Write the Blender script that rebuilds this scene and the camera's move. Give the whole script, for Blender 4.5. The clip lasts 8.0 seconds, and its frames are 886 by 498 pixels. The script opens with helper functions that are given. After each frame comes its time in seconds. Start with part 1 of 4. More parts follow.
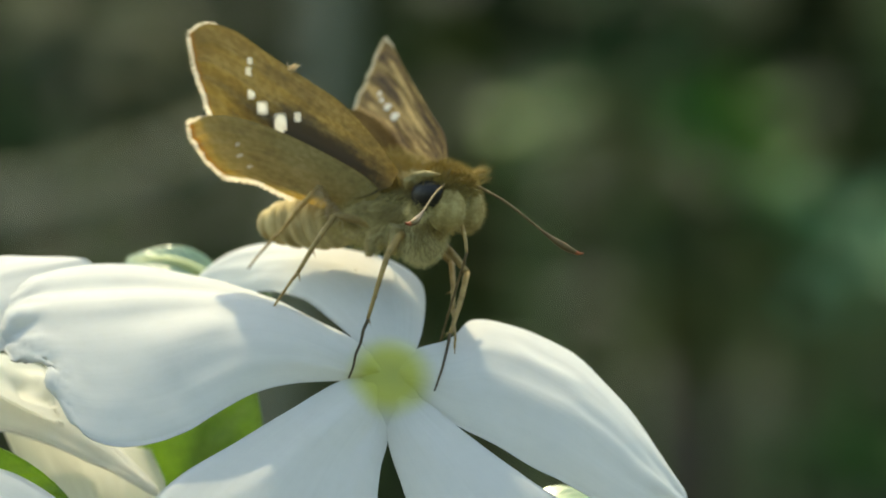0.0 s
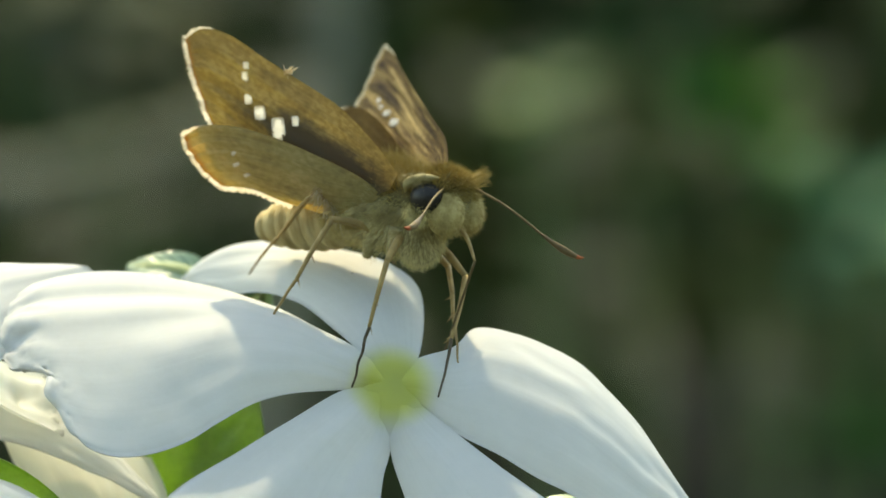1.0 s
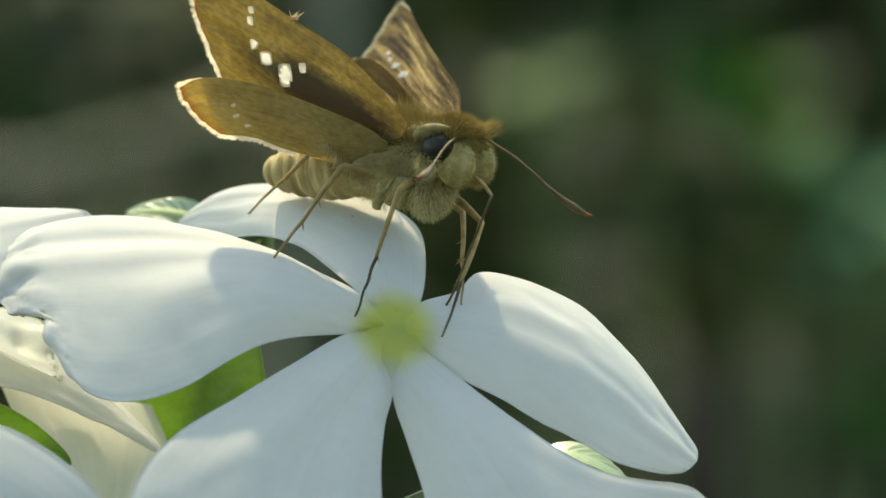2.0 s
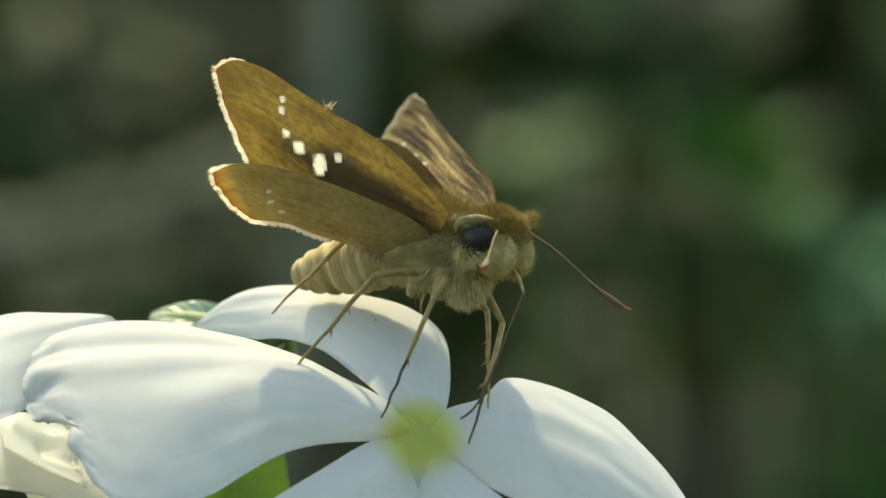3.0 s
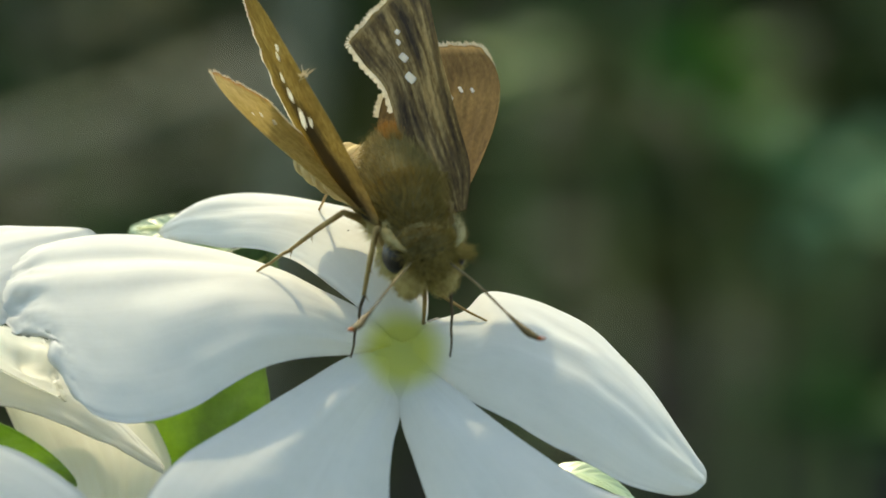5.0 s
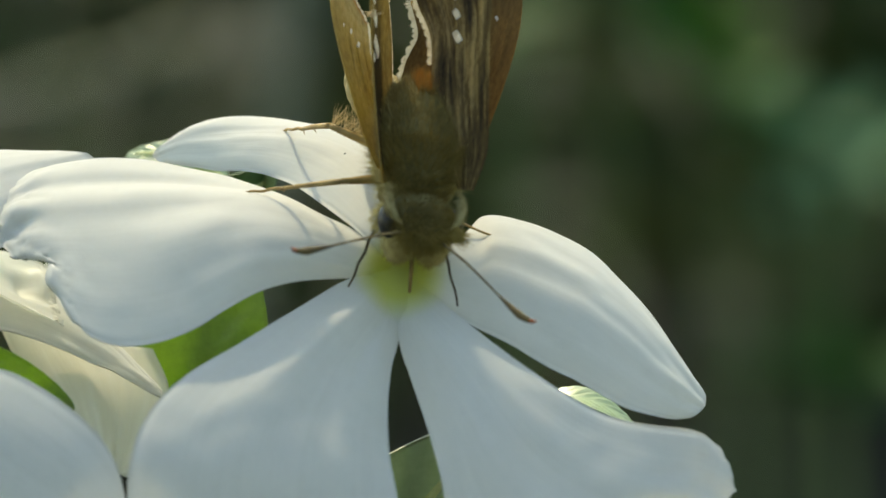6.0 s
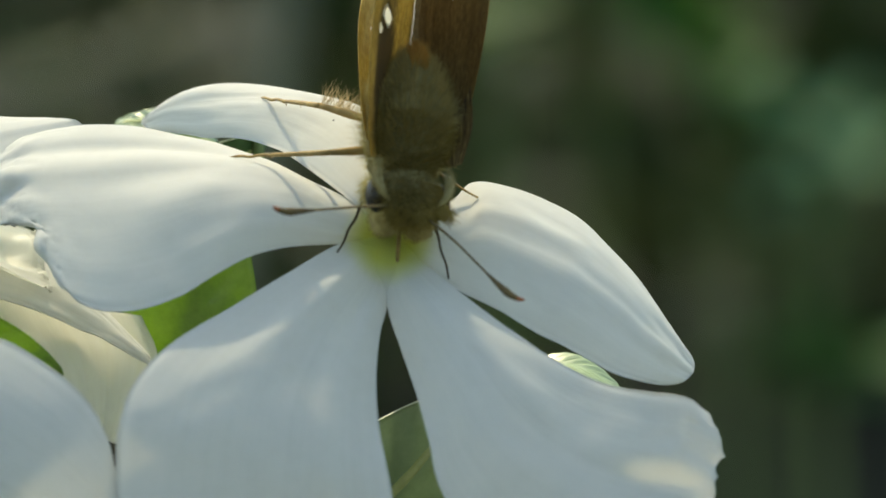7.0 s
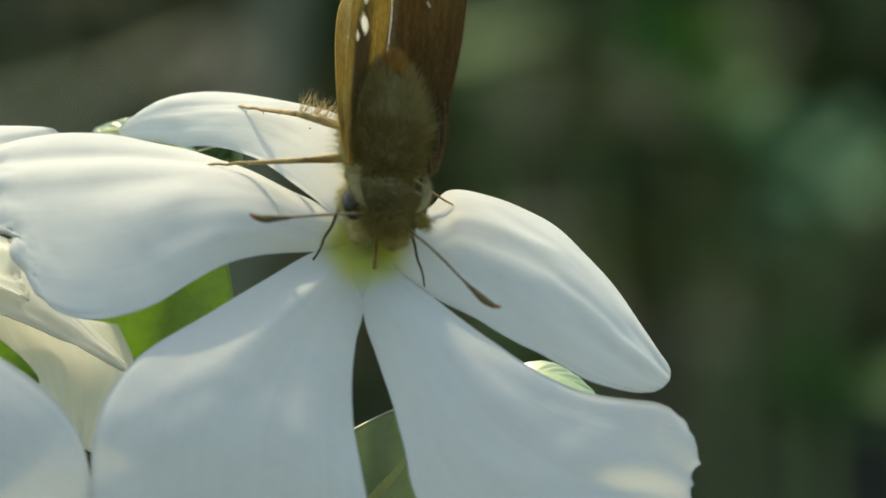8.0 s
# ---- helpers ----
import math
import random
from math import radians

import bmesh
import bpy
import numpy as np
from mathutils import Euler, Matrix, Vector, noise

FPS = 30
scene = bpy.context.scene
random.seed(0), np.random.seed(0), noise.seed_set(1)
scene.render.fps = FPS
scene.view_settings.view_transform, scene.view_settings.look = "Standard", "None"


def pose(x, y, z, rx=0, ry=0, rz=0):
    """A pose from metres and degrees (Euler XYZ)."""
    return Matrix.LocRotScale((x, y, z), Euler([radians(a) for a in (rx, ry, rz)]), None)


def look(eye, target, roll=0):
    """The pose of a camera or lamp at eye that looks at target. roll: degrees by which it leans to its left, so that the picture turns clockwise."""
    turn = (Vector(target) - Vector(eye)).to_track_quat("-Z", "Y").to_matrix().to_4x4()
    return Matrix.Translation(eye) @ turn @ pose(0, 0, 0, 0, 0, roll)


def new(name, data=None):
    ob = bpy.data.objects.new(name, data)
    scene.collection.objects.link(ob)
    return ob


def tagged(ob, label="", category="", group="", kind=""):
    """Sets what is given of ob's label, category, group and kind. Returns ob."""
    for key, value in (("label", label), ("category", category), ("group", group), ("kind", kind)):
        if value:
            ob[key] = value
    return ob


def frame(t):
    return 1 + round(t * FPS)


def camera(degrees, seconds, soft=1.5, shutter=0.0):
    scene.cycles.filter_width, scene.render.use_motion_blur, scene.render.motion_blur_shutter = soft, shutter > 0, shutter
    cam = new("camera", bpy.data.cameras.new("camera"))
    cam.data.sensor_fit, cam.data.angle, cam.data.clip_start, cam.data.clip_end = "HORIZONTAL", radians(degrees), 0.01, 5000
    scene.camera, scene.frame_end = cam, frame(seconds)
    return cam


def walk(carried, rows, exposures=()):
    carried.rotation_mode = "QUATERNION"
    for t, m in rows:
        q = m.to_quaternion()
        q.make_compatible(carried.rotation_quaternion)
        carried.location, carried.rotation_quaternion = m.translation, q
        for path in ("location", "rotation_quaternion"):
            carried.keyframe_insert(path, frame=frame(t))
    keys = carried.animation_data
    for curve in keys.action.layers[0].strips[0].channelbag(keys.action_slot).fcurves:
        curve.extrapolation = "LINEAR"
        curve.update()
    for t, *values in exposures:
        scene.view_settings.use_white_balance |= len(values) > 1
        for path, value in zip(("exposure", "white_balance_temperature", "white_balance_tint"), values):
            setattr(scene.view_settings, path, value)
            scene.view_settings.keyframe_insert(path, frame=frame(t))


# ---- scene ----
# A brown skipper butterfly on a white periwinkle, seen against the sun with a long lens.
# Everything on the plant is laid out in millimetres in "stage" space:
# x to the right, y up along the picture, z towards the camera; STAGE puts that into the world.
MM = 0.001
STAGE = pose(0, 0, 0.40, 80, 0, 0)

cam = camera(7.66, 8.0, soft=1.6)
cam.data.dof.use_dof = True
cam.data.dof.focus_distance = 0.505
cam.data.dof.aperture_fstop = 31.0
PATH = [
    (0.0, pose(0.00173, 0.00058, 0.5115, 1.573, -0.293, 0)),
    (0.5, pose(0.00146, 0.00206, 0.5080, 1.441, -0.292, 0)),
    (1.0, pose(0.00247, 0.00406, 0.5070, 1.264, -0.186, 0)),
    (1.1, pose(0.00267, 0.00269, 0.5068, 1.285, -0.166, 0)),
    (1.2, pose(0.00298, 0.00155, 0.5065, 1.306, -0.140, 0)),
    (2.3, pose(0.00188, -0.00102, 0.5000, 1.451, -0.176, 0)),
    (2.5, pose(-0.00000, 0.00000, 0.5000, 1.611, -0.288, 0)),
    (2.7, pose(-0.00085, 0.00102, 0.5000, 1.746, -0.323, 0)),
    (3.0, pose(-0.00074, 0.00376, 0.5000, 1.741, -0.304, 0)),
    (3.2, pose(-0.00040, 0.00335, 0.5000, 1.725, -0.285, 0)),
    (3.5, pose(0.00046, 0.00205, 0.5000, 1.719, -0.264, 0)),
    (4.0, pose(0.00149, -0.00011, 0.5000, 1.631, -0.221, 0)),
    (4.2, pose(0.00165, -0.00091, 0.5000, 1.591, -0.212, 0)),
    (5.3, pose(-0.00249, 0.00464, 0.4980, 0.859, -0.664, 0)),
    (5.5, pose(-0.00198, 0.00359, 0.4977, 0.833, -0.610, 0)),
    (6.0, pose(-0.00223, -0.00018, 0.4970, 0.785, -0.652, 0)),
    (6.5, pose(-0.00288, -0.00333, 0.4970, 0.815, -0.758, 0)),
    (7.0, pose(-0.00243, -0.00277, 0.4970, 0.789, -0.774, 0)),
    (7.5, pose(-0.00056, -0.00354, 0.4970, 0.907, -0.765, 0)),
    (8.0, pose(-0.00028, -0.00497, 0.4970, 1.109, -0.734, 0)),
]
walk(cam, [(t, STAGE @ m) for t, m in PATH], exposures=[(0, 1.80, 8450, -1), (1.0, 1.92, 8450, -1), (2.5, 1.70, 8450, -1), (4.2, 1.84, 8450, -1), (5.5, 1.70, 8400, -1), (6.0, 1.56, 8375, -0.5), (6.5, 1.53, 8350, 0), (8, 1.59, 8350, 0)])

# ---- light ----
SUN_ELEVATION, SUN_AZIMUTH = 53.0, -16.0       # azimuth from +y towards +x
world = bpy.data.worlds.new("sky")
scene.world = world
world.use_nodes = True
sky = world.node_tree.nodes.new("ShaderNodeTexSky")
sky.sky_type = "NISHITA"
sky.sun_disc = False
sky.sun_elevation = radians(SUN_ELEVATION)
sky.sun_rotation = radians(SUN_AZIMUTH)
back = world.node_tree.nodes["Background"]
world.node_tree.links.new(sky.outputs[0], back.inputs[0])
back.inputs[1].default_value = 0.15
sun_data = bpy.data.lights.new("sun", "SUN")
sun_data.energy, sun_data.angle, sun_data.color = 1.7, radians(0.6), (1.0, 0.91, 0.74)
sun = new("sun", sun_data)
el, az = radians(SUN_ELEVATION), radians(SUN_AZIMUTH)
sun_way = Vector((math.sin(az) * math.cos(el), math.cos(az) * math.cos(el), math.sin(el)))
sun.matrix_world = look(sun_way * 5, (0, 0, 0))


# ---- materials ----
def material(name):
    m = bpy.data.materials.new(name)
    m.use_nodes = True
    m.node_tree.nodes.clear()
    return m, m.node_tree.nodes, m.node_tree.links


def node(nodes, kind, **values):
    n = nodes.new(kind)
    for key, value in values.items():
        n.inputs[key.replace("_", " ")].default_value = value
    return n


def ramp(nodes, stops):
    r = nodes.new("ShaderNodeValToRGB")
    while len(r.color_ramp.elements) < len(stops):
        r.color_ramp.elements.new(0.5)
    for e, (p, c) in zip(r.color_ramp.elements, stops):
        e.position, e.color = p, (*c, 1)
    return r


def sheet_material(name, stops, scale, see_through, gloss, bump=0.2, stretch=(1, 1, 1), fine=3000.0, centre=None, tint=None, veins=None, rim=None, patch=None, clear=None):
    """A thin living sheet: colour by noise, light passing through, a waxy gloss and fine relief."""
    m, n, l = material(name)
    co = n.new("ShaderNodeTexCoord")
    mp = n.new("ShaderNodeMapping")
    mp.inputs["Scale"].default_value = stretch
    l.new(co.outputs["Object"], mp.inputs["Vector"])
    big = node(n, "ShaderNodeTexNoise", Scale=scale, Detail=4.0, Roughness=0.6)
    small = node(n, "ShaderNodeTexNoise", Scale=fine, Detail=3.0, Roughness=0.6)
    l.new(mp.outputs[0], big.inputs["Vector"])
    l.new(mp.outputs[0], small.inputs["Vector"])
    mix = n.new("ShaderNodeMix")
    mix.inputs[0].default_value = 0.4
    l.new(big.outputs[0], mix.inputs[2])
    l.new(small.outputs[0], mix.inputs[3])
    height = mix.outputs[0]
    if veins:
        vm = n.new("ShaderNodeMapping")
        vm.inputs["Scale"].default_value = (veins[0], veins[1], 1)
        l.new(co.outputs["UV"], vm.inputs["Vector"])
        vt = node(n, "ShaderNodeTexNoise", Scale=1.0, Detail=3.0, Roughness=0.55, Distortion=0.3)
        l.new(vm.outputs[0], vt.inputs["Vector"])
        vx = n.new("ShaderNodeMix")
        vx.inputs[0].default_value = veins[2]
        l.new(mix.outputs[0], vx.inputs[2])
        l.new(vt.outputs[0], vx.inputs[3])
        height = vx.outputs[0]
    col = ramp(n, stops)
    l.new(height, col.inputs[0])
    out_col = col.outputs[0]
    if centre:
        length = n.new("ShaderNodeVectorMath")
        length.operation = "LENGTH"
        shift = n.new("ShaderNodeVectorMath")
        shift.operation = "SUBTRACT"
        shift.inputs[1].default_value = centre[0]
        l.new(co.outputs["Object"], shift.inputs[0])
        l.new(shift.outputs[0], length.inputs[0])
        wob = n.new("ShaderNodeMath")
        wob.operation = "MULTIPLY_ADD"
        wob.inputs[1].default_value = 0.0012
        l.new(big.outputs[0], wob.inputs[0])
        l.new(length.outputs["Value"], wob.inputs[2])
        rng = n.new("ShaderNodeMapRange")
        rng.interpolation_type = "SMOOTHSTEP"
        rng.inputs[1].default_value, rng.inputs[2].default_value = centre[1], centre[2]
        l.new(wob.outputs[0], rng.inputs[0])
        mc = n.new("ShaderNodeMix")
        mc.data_type = "RGBA"
        l.new(rng.outputs[0], mc.inputs[0])
        mc.inputs[6].default_value = (*centre[3], 1)
        l.new(out_col, mc.inputs[7])
        out_col = mc.outputs[2]
    if rim:
        sep = n.new("ShaderNodeSeparateXYZ")
        l.new(co.outputs["UV"], sep.inputs[0])
        edge = n.new("ShaderNodeMapRange")
        edge.inputs[1].default_value, edge.inputs[2].default_value = rim[0], 1.0
        l.new(sep.outputs[0], edge.inputs[0])
        mr = n.new("ShaderNodeMix")
        mr.data_type = "RGBA"
        l.new(edge.outputs[0], mr.inputs[0])
        l.new(out_col, mr.inputs[6])
        mr.inputs[7].default_value = (*rim[1], 1)
        out_col = mr.outputs[2]
    if patch:
        # a dark marking: an oval (place and half axes in metres, turn in degrees) with a feathered, grainy edge
        pm = n.new("ShaderNodeMapping")
        pm.vector_type = "TEXTURE"
        pm.inputs["Location"].default_value = (*patch[0], 0)
        pm.inputs["Rotation"].default_value = (0, 0, radians(patch[2]))
        pm.inputs["Scale"].default_value = (*patch[1], 1)
        l.new(co.outputs["Object"], pm.inputs["Vector"])
        pl = n.new("ShaderNodeVectorMath")
        pl.operation = "LENGTH"
        l.new(pm.outputs[0], pl.inputs[0])
        pa = n.new("ShaderNodeMath")
        pa.operation = "MULTIPLY_ADD"
        pa.inputs[1].default_value = 0.9
        l.new(height, pa.inputs[0])
        l.new(pl.outputs["Value"], pa.inputs[2])
        pr = n.new("ShaderNodeMapRange")
        pr.interpolation_type = "SMOOTHSTEP"
        pr.inputs[1].default_value, pr.inputs[2].default_value = 1.0, 1.75
        l.new(pa.outputs[0], pr.inputs[0])
        pc = n.new("ShaderNodeMix")
        pc.data_type = "RGBA"
        l.new(pr.outputs[0], pc.inputs[0])
        pc.inputs[6].default_value = (*patch[3], 1)
        l.new(out_col, pc.inputs[7])
        out_col = pc.outputs[2]
    b = node(n, "ShaderNodeBump", Strength=bump, Distance=0.0002)
    l.new(height, b.inputs["Height"])
    dif = n.new("ShaderNodeBsdfDiffuse")
    tra = n.new("ShaderNodeBsdfTranslucent")
    glo = node(n, "ShaderNodeBsdfGlossy", Roughness=gloss[1])
    l.new(out_col, dif.inputs[0])
    if tint:
        mt = n.new("ShaderNodeMix")
        mt.data_type, mt.blend_type = "RGBA", "MULTIPLY"
        mt.inputs[0].default_value = 1.0
        mt.inputs[7].default_value = (*tint, 1)
        l.new(out_col, mt.inputs[6])
        l.new(mt.outputs[2], tra.inputs[0])
    else:
        l.new(out_col, tra.inputs[0])
    a = n.new("ShaderNodeMixShader")
    a.inputs[0].default_value = see_through
    l.new(dif.outputs[0], a.inputs[1])
    l.new(tra.outputs[0], a.inputs[2])
    c = n.new("ShaderNodeMixShader")
    c.inputs[0].default_value = gloss[0]
    l.new(a.outputs[0], c.inputs[1])
    l.new(glo.outputs[0], c.inputs[2])
    for s in (dif, tra, glo):
        l.new(b.outputs[0], s.inputs["Normal"])
    o = n.new("ShaderNodeOutputMaterial")
    if clear:
        # sparse scales let some light straight through, tinted
        gap = n.new("ShaderNodeBsdfTransparent")
        gap.inputs[0].default_value = (*clear[1], 1)
        thin = n.new("ShaderNodeMixShader")
        thin.inputs[0].default_value = clear[0]
        l.new(c.outputs[0], thin.inputs[1])
        l.new(gap.outputs[0], thin.inputs[2])
        l.new(thin.outputs[0], o.inputs[0])
    else:
        l.new(c.outputs[0], o.inputs[0])
    return m


def body_material(name, stops, scale, rough, bump=0.4, stretch=(1, 1, 1), metal=0.0, coat=0.0):
    m, n, l = material(name)
    co = n.new("ShaderNodeTexCoord")
    mp = n.new("ShaderNodeMapping")
    mp.inputs["Scale"].default_value = stretch
    l.new(co.outputs["Object"], mp.inputs["Vector"])
    tex = node(n, "ShaderNodeTexNoise", Scale=scale, Detail=6.0, Roughness=0.65)
    l.new(mp.outputs[0], tex.inputs["Vector"])
    col = ramp(n, stops)
    l.new(tex.outputs[0], col.inputs[0])
    b = node(n, "ShaderNodeBump", Strength=bump, Distance=0.0003)
    l.new(tex.outputs[0], b.inputs["Height"])
    p = node(n, "ShaderNodeBsdfPrincipled", Roughness=rough, Metallic=metal)
    p.inputs["Coat Weight"].default_value = coat
    p.inputs["Specular IOR Level"].default_value = 0.15
    l.new(col.outputs[0], p.inputs["Base Color"])
    l.new(b.outputs[0], p.inputs["Normal"])
    o = n.new("ShaderNodeOutputMaterial")
    l.new(p.outputs[0], o.inputs[0])
    return m


WHITE = [(0.25, (0.74, 0.75, 0.72)), (0.5, (0.80, 0.81, 0.79)), (0.75, (0.84, 0.84, 0.82))]
PETAL = sheet_material("white_petal", WHITE, 90, 0.60, (0.02, 0.6), bump=0.22, stretch=(1, 1, 1), fine=900, veins=(1.6, 20.0, 0.36),
                       centre=((0.0003, 0.0047, 0), 0.0021, 0.0045, (0.74, 0.76, 0.22)), tint=(1.0, 0.98, 0.93))
# cream raised above the petal white: missing sunlight is put into the colour
PETAL_OLD_LIFTED = sheet_material("lightened_cream_petal", [(0.25, (0.84, 0.83, 0.75)), (0.6, (0.89, 0.89, 0.84)), (0.8, (0.92, 0.92, 0.89))],
                           140, 0.68, (0.04, 0.5), bump=0.4, fine=1200, tint=(1.0, 0.98, 0.88), veins=(1.5, 14.0, 0.6))
PETAL_LIP = sheet_material("thin_petal_lip", [(0.25, (0.83, 0.84, 0.80)), (0.6, (0.87, 0.88, 0.86)), (0.8, (0.90, 0.91, 0.90))],
                           160, 0.72, (0.03, 0.5), bump=0.4, fine=1200, tint=(1.0, 1.0, 0.96), veins=(1.5, 9.0, 0.5))
LEAF = sheet_material("green_leaf", [(0.3, (0.19, 0.29, 0.06)), (0.55, (0.28, 0.40, 0.095)), (0.8, (0.37, 0.50, 0.13))],
                      160, 0.74, (0.06, 0.35), bump=0.4, fine=1500, tint=(1.15, 1.15, 0.65))
LEAF_MID = sheet_material("mid_green_leaf", [(0.3, (0.24, 0.32, 0.18)), (0.55, (0.33, 0.42, 0.26)), (0.8, (0.45, 0.53, 0.36))],
                          220, 0.5, (0.20, 0.40), bump=0.5, fine=1500)
LEAF_PALE = sheet_material("pale_leaf", [(0.3, (0.30, 0.42, 0.20)), (0.6, (0.42, 0.54, 0.30)), (0.8, (0.52, 0.62, 0.40))], 220, 0.4, (0.12, 0.3), bump=0.4, fine=1500)
LEAF_DARK = sheet_material("dark_leaf", [(0.3, (0.05, 0.11, 0.04)), (0.55, (0.08, 0.16, 0.065)), (0.8, (0.13, 0.23, 0.10))],
                           160, 0.25, (0.09, 0.35), bump=0.4, fine=1500)
RIB = body_material("leaf_rib", [(0.3, (0.42, 0.46, 0.20)), (0.7, (0.58, 0.60, 0.30))], 600, 0.5)
STEM = body_material("plant_stem", [(0.3, (0.10, 0.14, 0.05)), (0.7, (0.18, 0.24, 0.09))], 400, 0.55)
WING = sheet_material("brown_wing_scales", [(0.36, (0.19, 0.140, 0.045)), (0.5, (0.325, 0.255, 0.090)), (0.64, (0.50, 0.41, 0.17))],
                      330, 0.70, (0.03, 0.5), bump=0.8, stretch=(0.7, 1.0, 1), fine=2600, veins=(4.0, 34.0, 0.22), rim=(0.975, (0.42, 0.22, 0.06)), tint=(1.0, 0.95, 0.74),
                      patch=((0.0065, -0.0019), (0.0078, 0.0019), -6, (0.06, 0.050, 0.030)), clear=(0.16, (1.0, 0.88, 0.62)))
# far forewing: golden streaks, with its shade painted in as darker brown
WING_SHADED = sheet_material("shaded_streaked_wing_scales", [(0.38, (0.055, 0.034, 0.014)), (0.5, (0.21, 0.14, 0.050)), (0.62, (0.58, 0.42, 0.17))],
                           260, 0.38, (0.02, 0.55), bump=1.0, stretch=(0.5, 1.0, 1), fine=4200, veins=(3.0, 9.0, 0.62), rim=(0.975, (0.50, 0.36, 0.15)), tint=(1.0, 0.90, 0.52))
# near hindwing: ochre lightened to make up for the forewing's shadow on it
WING_LIFTED = sheet_material("lifted_ochre_wing_scales", [(0.36, (0.37, 0.28, 0.095)), (0.5, (0.535, 0.425, 0.155)), (0.64, (0.69, 0.565, 0.26))],
                           330, 0.60, (0.03, 0.5), bump=0.8, stretch=(0.7, 1.0, 1), fine=2600, veins=(4.0, 34.0, 0.22), rim=(0.965, (0.50, 0.24, 0.05)), tint=(1.0, 0.95, 0.74), clear=(0.05, (1.0, 0.88, 0.62)))
# far hindwing: the shade between the wings is mixed into the brown
WING_INNER_SHADE = sheet_material("inner_shade_wing_scales", [(0.3, (0.08, 0.048, 0.015)), (0.5, (0.20, 0.125, 0.040)), (0.72, (0.36, 0.24, 0.085))],
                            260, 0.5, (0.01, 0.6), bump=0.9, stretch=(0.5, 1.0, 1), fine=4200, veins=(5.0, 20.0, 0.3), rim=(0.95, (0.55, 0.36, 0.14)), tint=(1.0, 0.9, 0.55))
FRINGE = sheet_material("pale_fringe", [(0.3, (0.55, 0.45, 0.27)), (0.7, (0.80, 0.73, 0.56))], 900, 0.8, (0.02, 0.6), fine=6000)
SPOT = sheet_material("hyaline_spot", [(0.3, (0.90, 0.86, 0.74)), (0.7, (0.97, 0.95, 0.88))], 900, 0.85, (0.10, 0.3), fine=6000)
ABDOMEN = body_material("abdomen_scales", [(0.3, (0.27, 0.20, 0.085)), (0.5, (0.43, 0.335, 0.15)), (0.7, (0.60, 0.49, 0.255))], 420, 0.75, 0.6, stretch=(3.5, 0.6, 0.6))
PALP = body_material("flank_scales", [(0.3, (0.20, 0.155, 0.062)), (0.5, (0.36, 0.29, 0.135)), (0.7, (0.58, 0.49, 0.26))], 500, 0.7, 0.6)
BROW = body_material("brow_scales", [(0.3, (0.24, 0.19, 0.075)), (0.7, (0.41, 0.34, 0.155))], 900, 0.6, 0.4)
PALP_GOLD = body_material("golden_palp_scales", [(0.3, (0.29, 0.215, 0.07)), (0.5, (0.44, 0.34, 0.13)), (0.7, (0.58, 0.47, 0.20))], 1200, 0.6, 0.5)
THORAX = body_material("thorax_scales", [(0.3, (0.10, 0.082, 0.030)), (0.5, (0.17, 0.14, 0.055)), (0.7, (0.26, 0.22, 0.10))], 900, 0.8, 0.8)
HAIR_BROWN = body_material("brown_hair", [(0.3, (0.15, 0.108, 0.032)), (0.7, (0.34, 0.245, 0.08))], 500, 0.6)
HAIR_GOLD = body_material("golden_hair", [(0.3, (0.245, 0.170, 0.042)), (0.7, (0.46, 0.34, 0.10))], 500, 0.55)
HAIR_OLIVE = body_material("olive_hair", [(0.3, (0.24, 0.18, 0.055)), (0.7, (0.46, 0.345, 0.12))], 500, 0.6)
HAIR_ORANGE = body_material("orange_hair", [(0.3, (0.38, 0.18, 0.035)), (0.7, (0.60, 0.33, 0.08))], 500, 0.55)
HAIR_PALE = body_material("pale_hair", [(0.32, (0.25, 0.20, 0.07)), (0.5, (0.52, 0.43, 0.17)), (0.68, (0.80, 0.70, 0.36))], 420, 0.65)
HAIR_WHITE = body_material("whitish_hair", [(0.3, (0.52, 0.44, 0.19)), (0.7, (0.80, 0.72, 0.40))], 500, 0.65)
EYE = body_material("dark_eye", [(0.3, (0.014, 0.012, 0.008)), (0.7, (0.035, 0.030, 0.022))], 4000, 0.45, 0.1, coat=0.15)
CHITIN = body_material("brown_chitin", [(0.3, (0.21, 0.135, 0.048)), (0.7, (0.44, 0.30, 0.115))], 900, 0.5, 0.4)
ANTENNA = body_material("antenna_brown", [(0.3, (0.09, 0.06, 0.025)), (0.7, (0.24, 0.175, 0.08))], 900, 0.6, 0.4)
CHITIN_DARK = body_material("dark_chitin", [(0.3, (0.05, 0.038, 0.022)), (0.7, (0.12, 0.09, 0.05))], 900, 0.45, 0.4)
CLUB = body_material("club_brown", [(0.3, (0.07, 0.048, 0.02)), (0.7, (0.18, 0.125, 0.05))], 900, 0.45, 0.4)
CHITIN_RED = body_material("red_chitin", [(0.3, (0.25, 0.06, 0.02)), (0.7, (0.40, 0.12, 0.04))], 900, 0.45, 0.4)
SOIL = body_material("soil_and_litter", [(0.3, (0.010, 0.011, 0.006)), (0.5, (0.020, 0.022, 0.012)), (0.7, (0.035, 0.036, 0.022))], 9, 0.95, 0.8)


# ---- geometry helpers ----
def part(name, mesh, mat, parent=None, label=""):
    mesh.materials.clear()
    mesh.materials.append(mat)
    ob = new(name, mesh)
    ob.parent = parent
    return tagged(ob, label)


def thing(name, label, category, m, group="", kind=""):
    ob = new(name)
    ob.empty_display_size = 0.005
    ob.matrix_basis = m
    return tagged(ob, label, category, group, kind)


